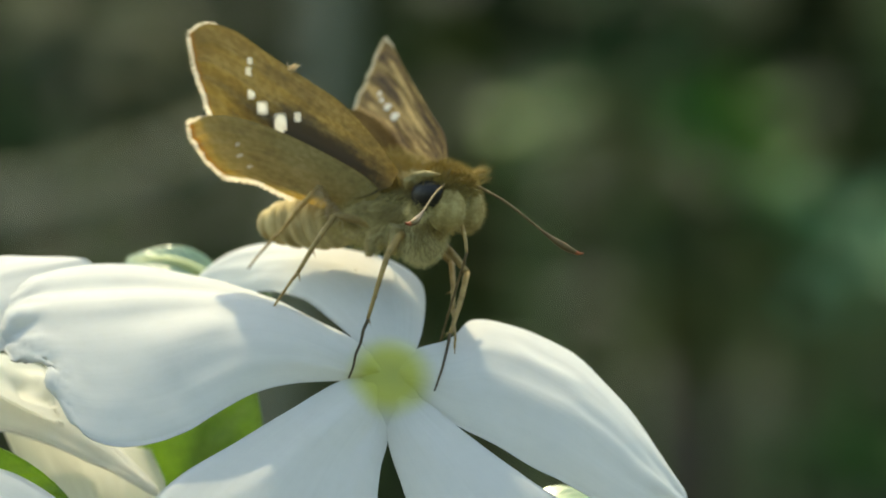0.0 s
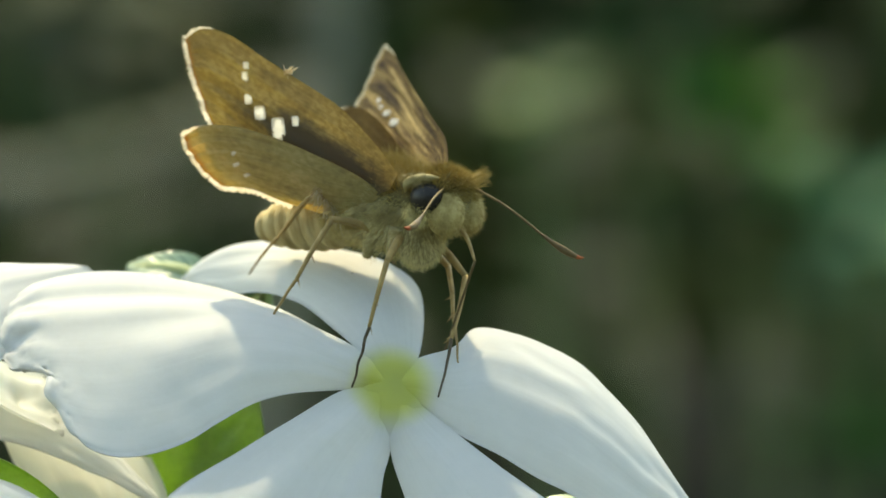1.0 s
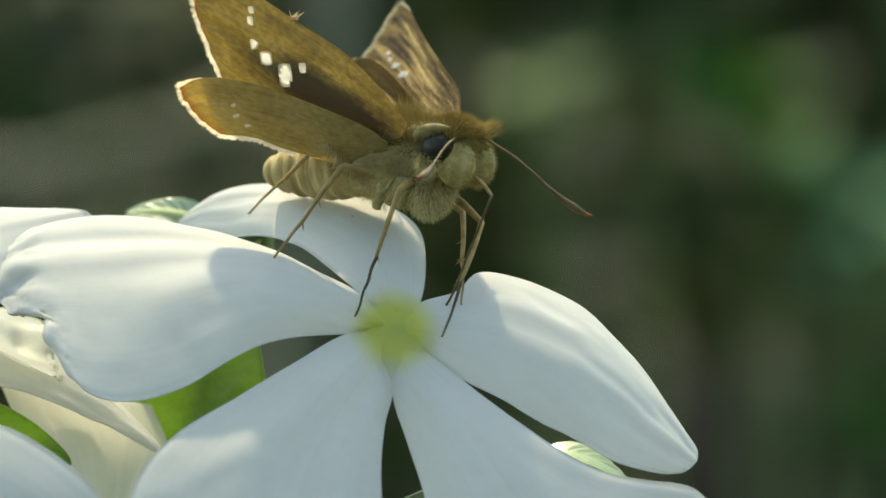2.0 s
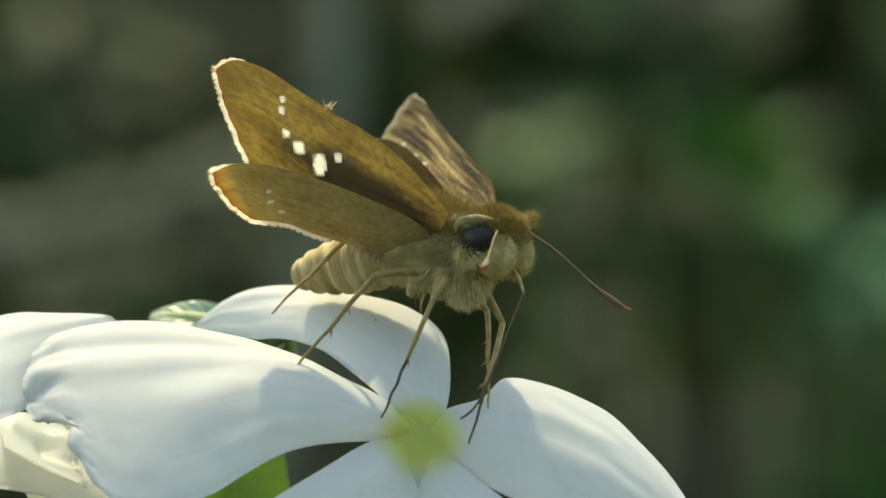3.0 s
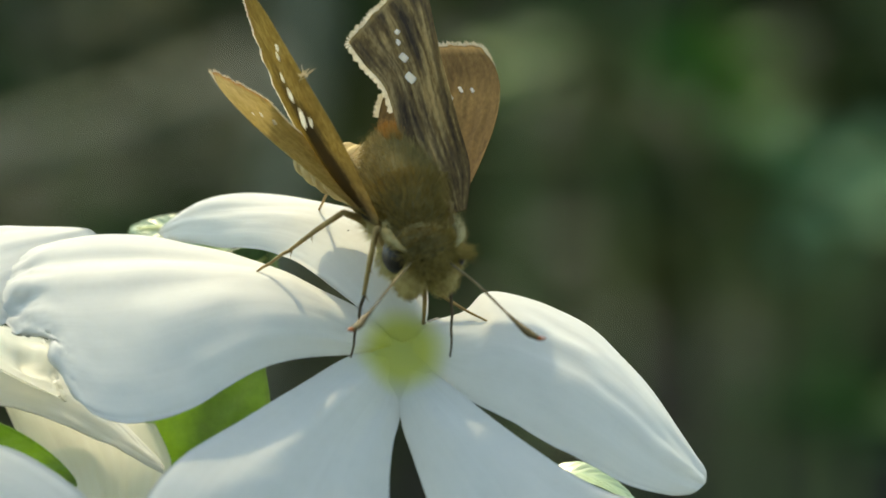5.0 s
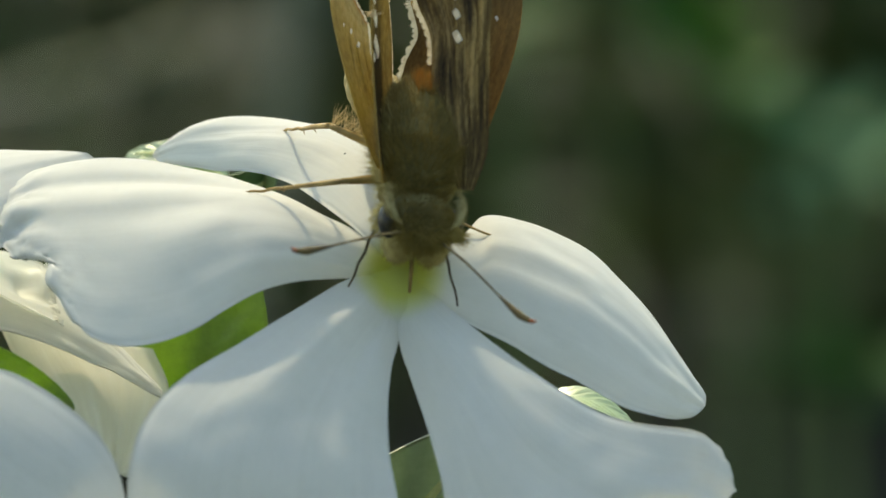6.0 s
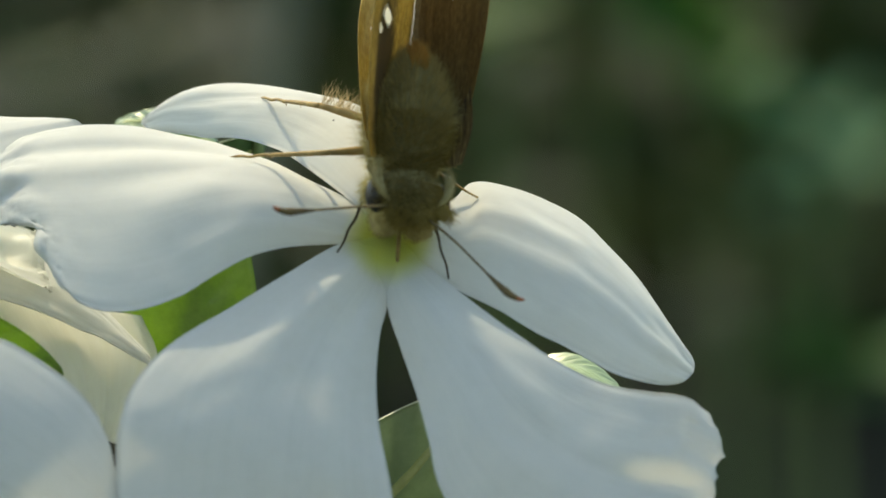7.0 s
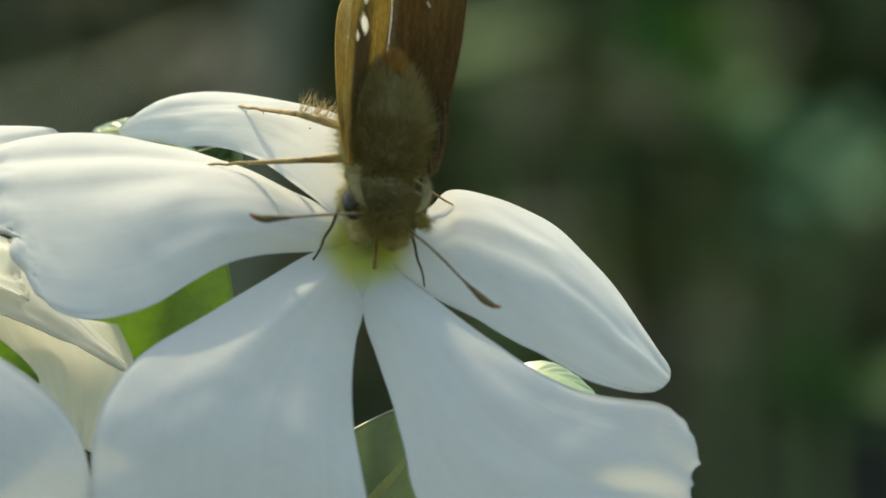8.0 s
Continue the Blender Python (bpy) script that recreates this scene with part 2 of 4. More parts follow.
def curve_at(points, u):
    """Catmull-Rom curve through the points, at the values u (0 to 1 by length)."""
    p = np.array(points, float)
    if len(p) == 1:
        return np.repeat(p, len(u), 0)
    step = np.maximum(np.linalg.norm(np.diff(p, axis=0), axis=1), 1e-6)
    knots = np.concatenate(([0], np.cumsum(step))) / step.sum()
    q = np.vstack((2 * p[0] - p[1], p, 2 * p[-1] - p[-2]))
    k = np.clip(np.searchsorted(knots, u, side="right") - 1, 0, len(p) - 2)
    w = ((u - knots[k]) / (knots[k + 1] - knots[k]))[:, None]
    a, b, c, d = q[k], q[k + 1], q[k + 2], q[k + 3]
    return 0.5 * (2 * b + (c - a) * w + (2 * a - 5 * b + 4 * c - d) * w ** 2 + (3 * b - a - 3 * c + d) * w ** 3)


def mesh_of(name, verts, faces, smooth=True):
    me = bpy.data.meshes.new(name)
    me.from_pydata([tuple(v) for v in verts], [], faces)
    me.update()
    if smooth:
        me.polygons.foreach_set("use_smooth", [True] * len(me.polygons))
    return me


def solid_sheet(name, grid, thick, skip=None):
    """A closed thin sheet from a grid of points (nu, nv, 3) in millimetres."""
    g = np.asarray(grid, float)
    nu, nv, _ = g.shape
    n = np.cross(np.gradient(g, axis=0), np.gradient(g, axis=1))
    n /= np.maximum(np.linalg.norm(n, axis=2, keepdims=True), 1e-9)
    t = np.full((nu, nv, 1), thick / 2)
    t[0], t[-1], t[:, 0], t[:, -1] = (thick * 0.2,) * 4
    v = np.vstack(((g + n * t).reshape(-1, 3), (g - n * t).reshape(-1, 3))) * MM
    m, f = nu * nv, []
    for i in range(nu - 1):
        for j in range(nv - 1):
            if skip is not None and skip((g[i, j] + g[i + 1, j + 1]) / 2):
                continue
            a, b, c, d = i * nv + j, (i + 1) * nv + j, (i + 1) * nv + j + 1, i * nv + j + 1
            f.append((a, b, c, d))
            f.append((a + m, d + m, c + m, b + m))
    rim = [j for j in range(nv)] + [i * nv + nv - 1 for i in range(1, nu)] + \
          [(nu - 1) * nv + j for j in range(nv - 2, -1, -1)] + [i * nv for i in range(nu - 2, 0, -1)]
    for a, b in zip(rim, rim[1:] + rim[:1]):
        f.append((a, a + m, b + m, b))
    me = mesh_of(name, v, f)
    uv = me.uv_layers.new(name="sheet")
    at = np.array([p.vertex_index for p in me.loops]) % m
    pos = np.column_stack((at // nv / (nu - 1), at % nv / (nv - 1)))
    uv.data.foreach_set("uv", pos.ravel())
    return me


def loft(edge_a, edge_b, nu, nv, bulge=0.0, tip=(0, 0, 0), ripple=0.0, folds=3.0, ragged=0.0, seed=0, tip_from=0.6, dents=(), crumple=0.0, lumps=0.0, bites=()):
    """Points between two edge curves: arched by bulge (mm), the free end pushed out by tip, with lengthwise folds."""
    u, v = np.linspace(0, 1, nu), np.linspace(0, 1, nv)
    a, b = curve_at(edge_a, u), curve_at(edge_b, u)
    g = a[:, None] * (1 - v)[None, :, None] + b[:, None] * v[None, :, None]
    n = np.cross(np.gradient(g, axis=0), np.gradient(g, axis=1))
    n /= np.maximum(np.linalg.norm(n, axis=2, keepdims=True), 1e-9)
    n *= np.sign(n[nu // 2, nv // 2, 2]) or 1
    uu, vv = np.meshgrid(u, v, indexing="ij")
    arch = 4 * vv * (1 - vv)
    rng = np.random.RandomState(seed)
    ph = rng.uniform(0, 6.28, 4)
    lift = bulge * arch * np.sin(np.pi * 0.92 * uu ** 0.9) ** 1.1
    lift += ripple * np.sin(2 * np.pi * folds * vv + ph[0] + 0.8 * np.sin(3 * uu + ph[1])) * np.clip(uu * 1.6, 0, 1) * arch ** 0.5
    lift += 0.4 * ripple * np.sin(2 * np.pi * folds * 2.3 * vv + ph[2] + uu * 2) * np.clip(uu * 1.4, 0, 1)
    if crumple:
        fade = np.clip((uu - 0.82) / 0.10, 0, 1) ** 2 * np.clip((1.0 - uu) / 0.02, 0.15, 1)
        lift += crumple * fade * np.array([[noise.noise((a * 26, b * 17, seed)) + 0.6 * noise.noise((a * 60, b * 40, seed)) for b in v] for a in u])
    if lumps:
        lift += lumps * np.array([[noise.noise((a * 5, b * 4.2, seed + 9)) + 0.45 * noise.noise((a * 13, b * 9, seed + 3)) for b in v] for a in u]) * np.clip(uu * 2, 0, 1)
    for du, dv, amp, ru, rv in dents:
        lift += amp * np.exp(-((uu - du) / ru) ** 2 - ((vv - dv) / rv) ** 2)
    s = np.clip((uu - tip_from) / (1 - tip_from), 0, 1)
    g = g + n * lift[..., None] + (s * s * arch ** 0.6)[..., None] * np.array(tip)
    for at, wide, push, start in bites:
        share = np.clip((uu - start) / (1 - start), 0, 1) ** 1.6 * np.exp(-((vv - at) / wide) ** 2)
        g = g + share[..., None] * np.array(push)
    if ragged:
        wave = np.zeros(nv)
        for k, amp in ((2.3, 1.0), (5.1, 0.7), (9.7, 0.5), (17.0, 0.4)):
            wave += amp * np.sin(2 * np.pi * k * v + rng.uniform(0, 6.28))
        out = g[-1] - g[-6]
        out /= np.maximum(np.linalg.norm(out, axis=1, keepdims=True), 1e-6)
        for row, share in ((-1, 1.0), (-2, 0.75), (-3, 0.5), (-4, 0.25)):
            g[row] += out * (wave * ragged * share)[:, None]
            g[row, :, 2] += ragged * share * 0.8 * np.sin(2 * np.pi * 4.3 * v + ph[3])
    return g


def tube(name, points, radii, sides=8, steps=0, ends=True):
    """A round tapered tube along a curve (mm)."""
    steps = steps or max(2, len(points) * 4)
    u = np.linspace(0, 1, steps)
    p = curve_at(points, u)
    r = np.interp(u, np.linspace(0, 1, len(radii)), radii)
    d = np.gradient(p, axis=0)
    d /= np.maximum(np.linalg.norm(d, axis=1, keepdims=True), 1e-9)
    ref = np.array((0.3, 0.5, 0.81))
    verts, faces = [], []
    for i in range(steps):
        s = np.cross(d[i], ref)
        s /= np.linalg.norm(s)
        t = np.cross(d[i], s)
        for k in range(sides):
            w = 2 * math.pi * k / sides
            verts.append((p[i] + r[i] * (math.cos(w) * s + math.sin(w) * t)) * MM)
    for i in range(steps - 1):
        for k in range(sides):
            k2 = (k + 1) % sides
            faces.append((i * sides + k, i * sides + k2, (i + 1) * sides + k2, (i + 1) * sides + k))
    faces.append(tuple(reversed(range(sides))))
    faces.append(tuple((steps - 1) * sides + k for k in range(sides)))
    return mesh_of(name, verts, faces)


def blob(name, radii, nu=28, nv=20, power=1.0, rings=0, ring_depth=0.0, taper=0.0, bump=0.0, seed=0, bend=0.0, centre=(0, 0, 0)):
    """A rounded body along x: radii (mm) on x, y, z; taper narrows the +x end; rings cut shallow grooves."""
    rng = np.random.RandomState(seed)
    verts, faces = [], []
    for i in range(nv + 1):
        th = math.pi * i / nv
        x, rr = -math.cos(th), math.sin(th) ** power
        k = 1 - taper * (x + 1) / 2
        if rings:
            k *= 1 - ring_depth * (0.5 + 0.5 * math.cos(2 * math.pi * rings * (x + 1) / 2)) ** 3
        for j in range(nu):
            ph = 2 * math.pi * j / nu
            q = k * rr * (1 + bump * rng.normal())
            verts.append(Vector((x * radii[0] + centre[0], math.cos(ph) * radii[1] * q + centre[1],
                                 math.sin(ph) * radii[2] * q + centre[2] - bend * x * x)) * MM)
    for i in range(nv):
        for j in range(nu):
            j2 = (j + 1) % nu
            faces.append((i * nu + j, i * nu + j2, (i + 1) * nu + j2, (i + 1) * nu + j))
    me = mesh_of(name, verts, faces)
    bm = bmesh.new()
    bm.from_mesh(me)
    bmesh.ops.remove_doubles(bm, verts=bm.verts, dist=1e-7)
    bmesh.ops.recalc_face_normals(bm, faces=bm.faces)
    bm.to_mesh(me)
    bm.free()
    me.polygons.foreach_set("use_smooth", [True] * len(me.polygons))
    return me


def hairs(name, roots, ways, lengths, width, seed=0, droop=0.0):
    """Fine tapered bristles, three-sided, joined into one mesh (mm)."""
    rng = np.random.RandomState(seed)
    verts, faces = [], []
    for p, d, ln in zip(roots, ways, lengths):
        d = np.array(d) / np.linalg.norm(d)
        s = np.cross(d, rng.normal(size=3))
        s /= np.linalg.norm(s)
        t = np.cross(d, s)
        mid = p + d * ln * 0.55 + s * ln * 0.05
        end = p + d * ln + s * ln * 0.16 - np.array((0, 0, droop * ln))
        k = len(verts)
        for q, w in ((p, width), (mid, width * 0.7)):
            for a in (0, 2.1, 4.2):
                verts.append((q + w * (math.cos(a) * s + math.sin(a) * t)) * MM)
        verts.append(end * MM)
        for a in range(3):
            b = (a + 1) % 3
            faces.append((k + a, k + b, k + 3 + b, k + 3 + a))
            faces.append((k + 3 + a, k + 3 + b, k + 6))
    return mesh_of(name, verts, faces, smooth=False)


# ---- ground and background planting ----
def ground():
    verts, faces, n = [], [], 60
    xs = np.concatenate((-np.geomspace(400, 0.6, 24), np.linspace(-0.5, 0.5, 12), np.geomspace(0.6, 400, 24)))
    for x in xs:
        for y in xs:
            far = math.hypot(x, y)
            h = 0.02 * noise.noise((x * 2.3, y * 2.3, 0)) + 0.008 * noise.noise((x * 9, y * 9, 4)) if far < 20 else 0
            verts.append((x, y, h - 0.01))
    for i in range(n - 1):
        for j in range(n - 1):
            a = i * n + j
            faces.append((a, a + n, a + n + 1, a + 1))
    g = part("ground", mesh_of("ground", verts, faces), SOIL)
    return tagged(g, "dark shaded soil with leaf litter", "ground", kind="structure")


ground()


def leaf_mesh(name, length, width, curl=0.12, fold=0.10, thick=0.35, nu=14, nv=7):
    """A pointed oval leaf along +x, lying in xy, folded a little along its midrib (mm)."""
    u = np.linspace(0, 1, nu)
    w = width / 2 * np.sin(np.pi * np.clip(u, 0.0, 1.0) ** 0.8) ** 0.8 + 0.3
    v = np.linspace(-1, 1, nv)
    g = np.zeros((nu, nv, 3))
    g[..., 0] = (u * length)[:, None]
    g[..., 1] = w[:, None] * v[None]
    g[..., 2] = -curl * length * (u ** 2)[:, None] + fold * width * np.abs(v)[None] * np.sin(np.pi * u)[:, None]
    return solid_sheet(name, g, thick)



def bush(label, centre, spread, count, size, mat, seed, tilt=0.0):
    """A low plant behind: a stem from the ground and pointed leaves round a centre given in stage millimetres."""
    rng = random.Random(seed)
    middle = STAGE @ (Vector(centre) * MM)
    base = thing("shrub", label, "shrub", Matrix.Translation((middle.x, middle.y, 0)), group="plants in the background")
    top = Vector((0, 0, middle.z * 1000))
    part("stem", tube("stem", [(0, 0, -8), (4, 3, top.z * 0.5), tuple(top + Vector((0, 0, 4)))], [2.2, 1.6, 0.8], 7), STEM, base)
    shape = leaf_mesh("leaf", size, size * 0.5)
    for k in range(count):
        at = top + Vector((rng.uniform(-1, 1) * spread[0], rng.uniform(-1, 1) * spread[1], rng.uniform(-1, 1) * spread[1]))
        at.z = max(at.z, 6)
        ob = part("leaf", shape, mat, base)
        turn = rng.uniform(0, 360)
        ob.matrix_basis = Matrix.LocRotScale(at * MM, Euler((tilt, 0, 0)).to_quaternion() @ Euler((rng.uniform(-0.7, 0.7), rng.uniform(-0.9, 0.5), radians(turn))).to_quaternion(), (rng.uniform(0.7, 1.2),) * 3)
    return base


# sunlit and shaded shrub leaves: the light they get is put into their colour
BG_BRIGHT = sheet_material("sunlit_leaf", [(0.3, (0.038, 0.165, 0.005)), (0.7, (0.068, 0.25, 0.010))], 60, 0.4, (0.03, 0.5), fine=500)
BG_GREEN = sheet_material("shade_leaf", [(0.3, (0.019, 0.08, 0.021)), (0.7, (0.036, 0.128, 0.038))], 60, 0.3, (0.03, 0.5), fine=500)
BG_PALE = sheet_material("pale_blossom", [(0.3, (0.24, 0.35, 0.14)), (0.7, (0.35, 0.49, 0.22))], 60, 0.3, (0.03, 0.5), fine=500)
BG_SEA = sheet_material("sea_green_leaf", [(0.3, (0.14, 0.29, 0.145)), (0.7, (0.20, 0.38, 0.20))], 60, 0.35, (0.03, 0.5), fine=500)
BG_MID = sheet_material("mid_green_shrub_leaf", [(0.3, (0.06, 0.17, 0.04)), (0.7, (0.09, 0.24, 0.06))], 60, 0.5, (0.03, 0.5), fine=500)
# leaf green darkened almost to black to stand in for deep shade
BG_SHADE = sheet_material("deep_shade_leaf", [(0.3, (0.012, 0.024, 0.009)), (0.7, (0.022, 0.040, 0.016))], 60, 0.2, (0.01, 0.6), fine=500)
BG_OLIVE = sheet_material("olive_grey_leaf", [(0.3, (0.115, 0.125, 0.068)), (0.7, (0.17, 0.185, 0.10))], 60, 0.4, (0.02, 0.6), fine=500)
BG_GREY = sheet_material("dry_grey_stalk", [(0.3, (0.165, 0.165, 0.108)), (0.7, (0.23, 0.23, 0.155))], 60, 0.1, (0.02, 0.6), fine=500)


def hedge(front, half, height, count, big, label, seed):
    """A dense dark hedge that closes the place: many small leaves on a few stems, its face at y = front."""
    rng = np.random.RandomState(seed)
    verts, faces = [], []
    for k in range(count):
        x, h = rng.uniform(-half, half), rng.uniform(0.0, 1.0)
        y = 0.05 + 0.10 * math.sin(5 * x) + rng.uniform(0, 0.35) - 0.12 * h
        at = Vector((x, front + y * (1 if front > 0 else -1), h * height + 0.01))
        turn = Euler((rng.uniform(-1.2, 1.2), rng.uniform(-0.8, 0.8), rng.uniform(0, 6.28))).to_matrix()
        ln = rng.uniform(0.035, 0.065) * big
        n = len(verts)
        for p in ((0, 0, 0), (0.35, 0.25, 0.03), (0.75, 0.2, 0.0), (1, 0, -0.1), (0.75, -0.2, 0.0), (0.35, -0.25, 0.03), (0.5, 0, -0.02)):
            verts.append(at + turn @ (Vector(p) * ln))
        faces += [(n, n + 6, n + 1), (n + 1, n + 6, n + 2), (n + 2, n + 6, n + 3), (n + 3, n + 6, n + 4), (n + 4, n + 6, n + 5), (n + 5, n + 6, n)]
    base = thing("hedge", label, "hedge", Matrix.Identity(4))
    tagged(part("foliage", mesh_of("foliage", verts, faces), BG_DARK, base), kind="stuff")
    for k in range(6):
        x, y = half * (-0.85 + 0.34 * k) * 1000, (front + (0.2 if front > 0 else -0.2)) * 1000
        part("stem", tube("stem", [(x, y, -15), (x + 20, y - 10, height * 400), (x - 30, y - 20, height * 930)], [14, 10, 5], 8), STEM, base)


BG_DARK = sheet_material("dark_hedge_leaf", [(0.3, (0.032, 0.052, 0.018)), (0.7, (0.071, 0.104, 0.037))], 30, 0.2, (0.01, 0.6), fine=500)
hedge(2.0, 1.1, 0.75, 9000, 1.0, "dark shaded green hedge closing the view", 77)
# second hedge is added out of view behind the camera to hold back skylight
hedge(-1.6, 2.4, 1.15, 6000, 2.2, "unseen dark green hedge added behind the camera", 78)
bush("blurred pale blossom cluster on a low shrub", (37.96, 79.66, -1250.00), (5, 5), 20, 13, BG_PALE, 1)
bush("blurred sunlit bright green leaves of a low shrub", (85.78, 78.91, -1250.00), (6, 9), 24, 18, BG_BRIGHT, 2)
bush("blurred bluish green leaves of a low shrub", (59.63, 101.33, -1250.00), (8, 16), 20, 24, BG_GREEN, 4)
bush("blurred dark green leaves of a low shrub", (118.18, -11.90, -1200.00), (14, 7), 18, 22, BG_MID, 6)
bush("blurred bluish green leaves of a low shrub", (118.00, 49.50, -1250.00), (13, 8), 18, 24, BG_SEA, 14, 0.6)

bush("blurred mid green leaves of a low shrub", (95.74, 57.99, -1250.00), (15, 8), 12, 22, BG_MID, 9)
# these two shrubs carry their shade in the leaf colour
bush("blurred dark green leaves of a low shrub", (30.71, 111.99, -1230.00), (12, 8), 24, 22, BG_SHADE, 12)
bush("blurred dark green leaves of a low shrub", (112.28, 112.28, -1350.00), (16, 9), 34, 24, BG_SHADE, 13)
bush("blurred olive grey leaves of a low shrub", (-84.52, 103.06, -1280.00), (20, 12), 26, 22, BG_OLIVE, 11)


def stalk(label, points, radii):
    base = thing("dry_stalk", label, "stalk", Matrix.Identity(4), group="plants in the background")
    pts = [tuple((STAGE @ (Vector(p) * MM)) * 1000) for p in points]
    part("stem", tube("stem", pts, radii, 9), BG_GREY, base)
    for p, r in list(zip(pts, radii))[1:]:
        ring = [tuple(Vector(p) + Vector((-0.5 * r, 0, 0))), p, tuple(Vector(p) + Vector((0.5 * r, 0, 0)))]
        part("node", tube("node", ring, [r * 0.9, r * 1.15, r * 0.9], 9), BG_GREY, base)


stalk("blurred grey upright stalk", [(-88.54, -189.38, -1300.00), (-45.50, -20.29, -1300.00), (-23.21, 75.02, -1300.00), (-20.60, 156.49, -1300.00)], [4, 5, 6, 5])
stalk("blurred grey fallen stalk lying askew", [(-449.78, -112.52, -1300.00), (-157.72, 48.88, -1300.00), (-111.60, 60.41, -1300.00), (-73.17, 70.40, -1300.00), (-45.75, 83.16, -1310.00)], [9, 9, 8, 7, 4])


# ---- the periwinkle ----
plant = thing("periwinkle_plant", "white periwinkle in bloom with glossy green leaves", "plant", STAGE)

flower = new("flower")
flower.parent = plant
tagged(flower, "open white five-petalled flower with a yellow-green eye")


def petal(edge_a, edge_b, mat=PETAL, parent=flower, label="", thick=0.3, nu=44, nv=30, **more):
    g = loft(edge_a, edge_b, nu, nv, **more)
    return part("petal", solid_sheet("petal", g, thick), mat, parent, label)


petal([(0.30, 4.78, -0.25), (-2.44, 7.49, -1.20), (-5.64, 9.12, -4.00), (-8.69, 10.67, -6.00), (-12.19, 11.93, -8.00), (-16.56, 13.04, -9.00), (-20.93, 13.71, -9.50), (-24.84, 13.44, -9.50), (-27.86, 12.56, -9.00), (-29.72, 10.93, -8.00)],
      [(0.30, 4.78, -0.25), (-3.33, 4.48, 0.10), (-7.70, 4.13, 2.00), (-10.65, 3.27, 3.00), (-13.17, 1.78, 4.00), (-15.70, 0.30, 4.50), (-19.08, -0.68, 4.50), (-21.86, -0.42, 4.00), (-23.73, 0.72, 3.00), (-24.55, 2.43, 1.00)],
      bulge=2.5, tip=(-2.6, 0.2, -1.0), bites=[(0.72, 0.10, (2.3, 0.7, 0.3), 0.80), (0.90, 0.07, (1.1, 0.3, 0.2), 0.84), (0.60, 0.05, (-0.2, -0.5, 0.4), 0.88)], lumps=0.16, ripple=0.03, folds=3, ragged=0.2, crumple=0.32, seed=3, nu=80, nv=54,
      dents=[(0.72, 0.19, -0.32, 0.28, 0.05), (0.66, 0.33, 0.30, 0.28, 0.07), (0.30, 0.86, 0.18, 0.18, 0.05), (0.95, 0.34, 0.35, 0.04, 0.05), (0.97, 0.46, -0.3, 0.04, 0.06), (0.93, 0.40, -0.25, 0.03, 0.05),
             (0.955, 0.78, 0.35, 0.05, 0.07), (0.93, 0.62, -0.2, 0.06, 0.09), (0.98, 0.90, -0.25, 0.04, 0.08), (0.55, 0.55, 0.25, 0.2, 0.2), (0.35, 0.75, 0.25, 0.12, 0.10)])
back_petal = petal([(0.30, 4.78, -0.25), (-2.44, 7.49, -1.20), (-5.00, 9.75, -5.00), (-7.43, 11.43, -9.00), (-9.88, 12.29, -12.00), (-12.58, 12.40, -15.00), (-14.41, 12.72, -17.00), (-16.00, 13.00, -19.00)],
      [(0.30, 4.78, -0.25), (2.10, 6.76, -1.00), (2.46, 10.28, -6.00), (1.70, 12.98, -10.00), (-1.14, 14.90, -13.00), (-5.54, 16.01, -15.00), (-9.98, 16.62, -17.00), (-13.30, 16.20, -18.40), (-15.60, 14.70, -19.00)],
      bulge=1.3, tip=(-1.3, -0.2, -1.2), lumps=0.15, ripple=0.02, seed=4)
petal([(0.30, 4.78, -0.25), (2.10, 6.76, -1.00), (4.90, 7.69, -3.00), (6.65, 9.20, -6.00), (9.48, 8.83, -7.00), (13.81, 7.01, -7.00), (16.39, 4.84, -6.50), (18.95, 2.03, -5.50), (20.64, -0.56, -4.50), (22.85, -4.08, -3.00)],
      [(0.30, 4.78, -0.25), (2.94, 2.86, 0.50), (5.32, 1.02, 1.20), (8.46, -0.55, 2.00), (11.43, -2.25, 2.50), (14.40, -3.74, 2.50), (17.39, -5.36, 2.00), (19.56, -6.01, 1.00), (20.88, -6.19, 0.00), (21.99, -5.95, -1.00)],
      bulge=2.2, tip=(0.6, -0.3, -0.6), lumps=0.25, ripple=0.02, folds=3.4, seed=5, nu=60, nv=44,
      dents=[(0.62, 0.55, -0.12, 0.25, 0.06), (0.70, 0.66, 0.12, 0.22, 0.07), (0.9, 0.6, 0.25, 0.06, 0.10), (0.45, 0.40, 0.2, 0.15, 0.06)])
petal([(0.30, 4.78, -0.25), (-3.33, 4.48, 0.10), (-7.69, 2.00, 2.50), (-11.90, -0.55, 4.00), (-16.07, -3.08, 6.00), (-18.55, -5.80, 7.50), (-19.62, -8.51, 9.00), (-19.92, -11.42, 10.00), (-19.46, -15.16, 11.00), (-17.16, -18.92, 11.00)],
      [(0.30, 4.78, -0.25), (0.09, 0.09, 1.00), (-0.47, -2.25, 3.00), (-0.76, -5.20, 5.00), (-0.63, -8.55, 7.00), (-0.04, -11.87, 9.00), (0.46, -14.77, 10.00), (0.38, -17.68, 10.50), (-1.29, -20.17, 11.00), (-5.05, -21.84, 11.00)],
      bulge=1.55, tip=(0, -1.5, 0), lumps=0.22, ripple=0.03, folds=2.6, seed=6, nu=60, nv=44,
      dents=[(0.22, 0.40, 0.35, 0.10, 0.14), (0.25, 0.72, -0.25, 0.12, 0.08), (0.5, 0.35, 0.25, 0.2, 0.12), (0.6, 0.75, 0.2, 0.2, 0.06)])
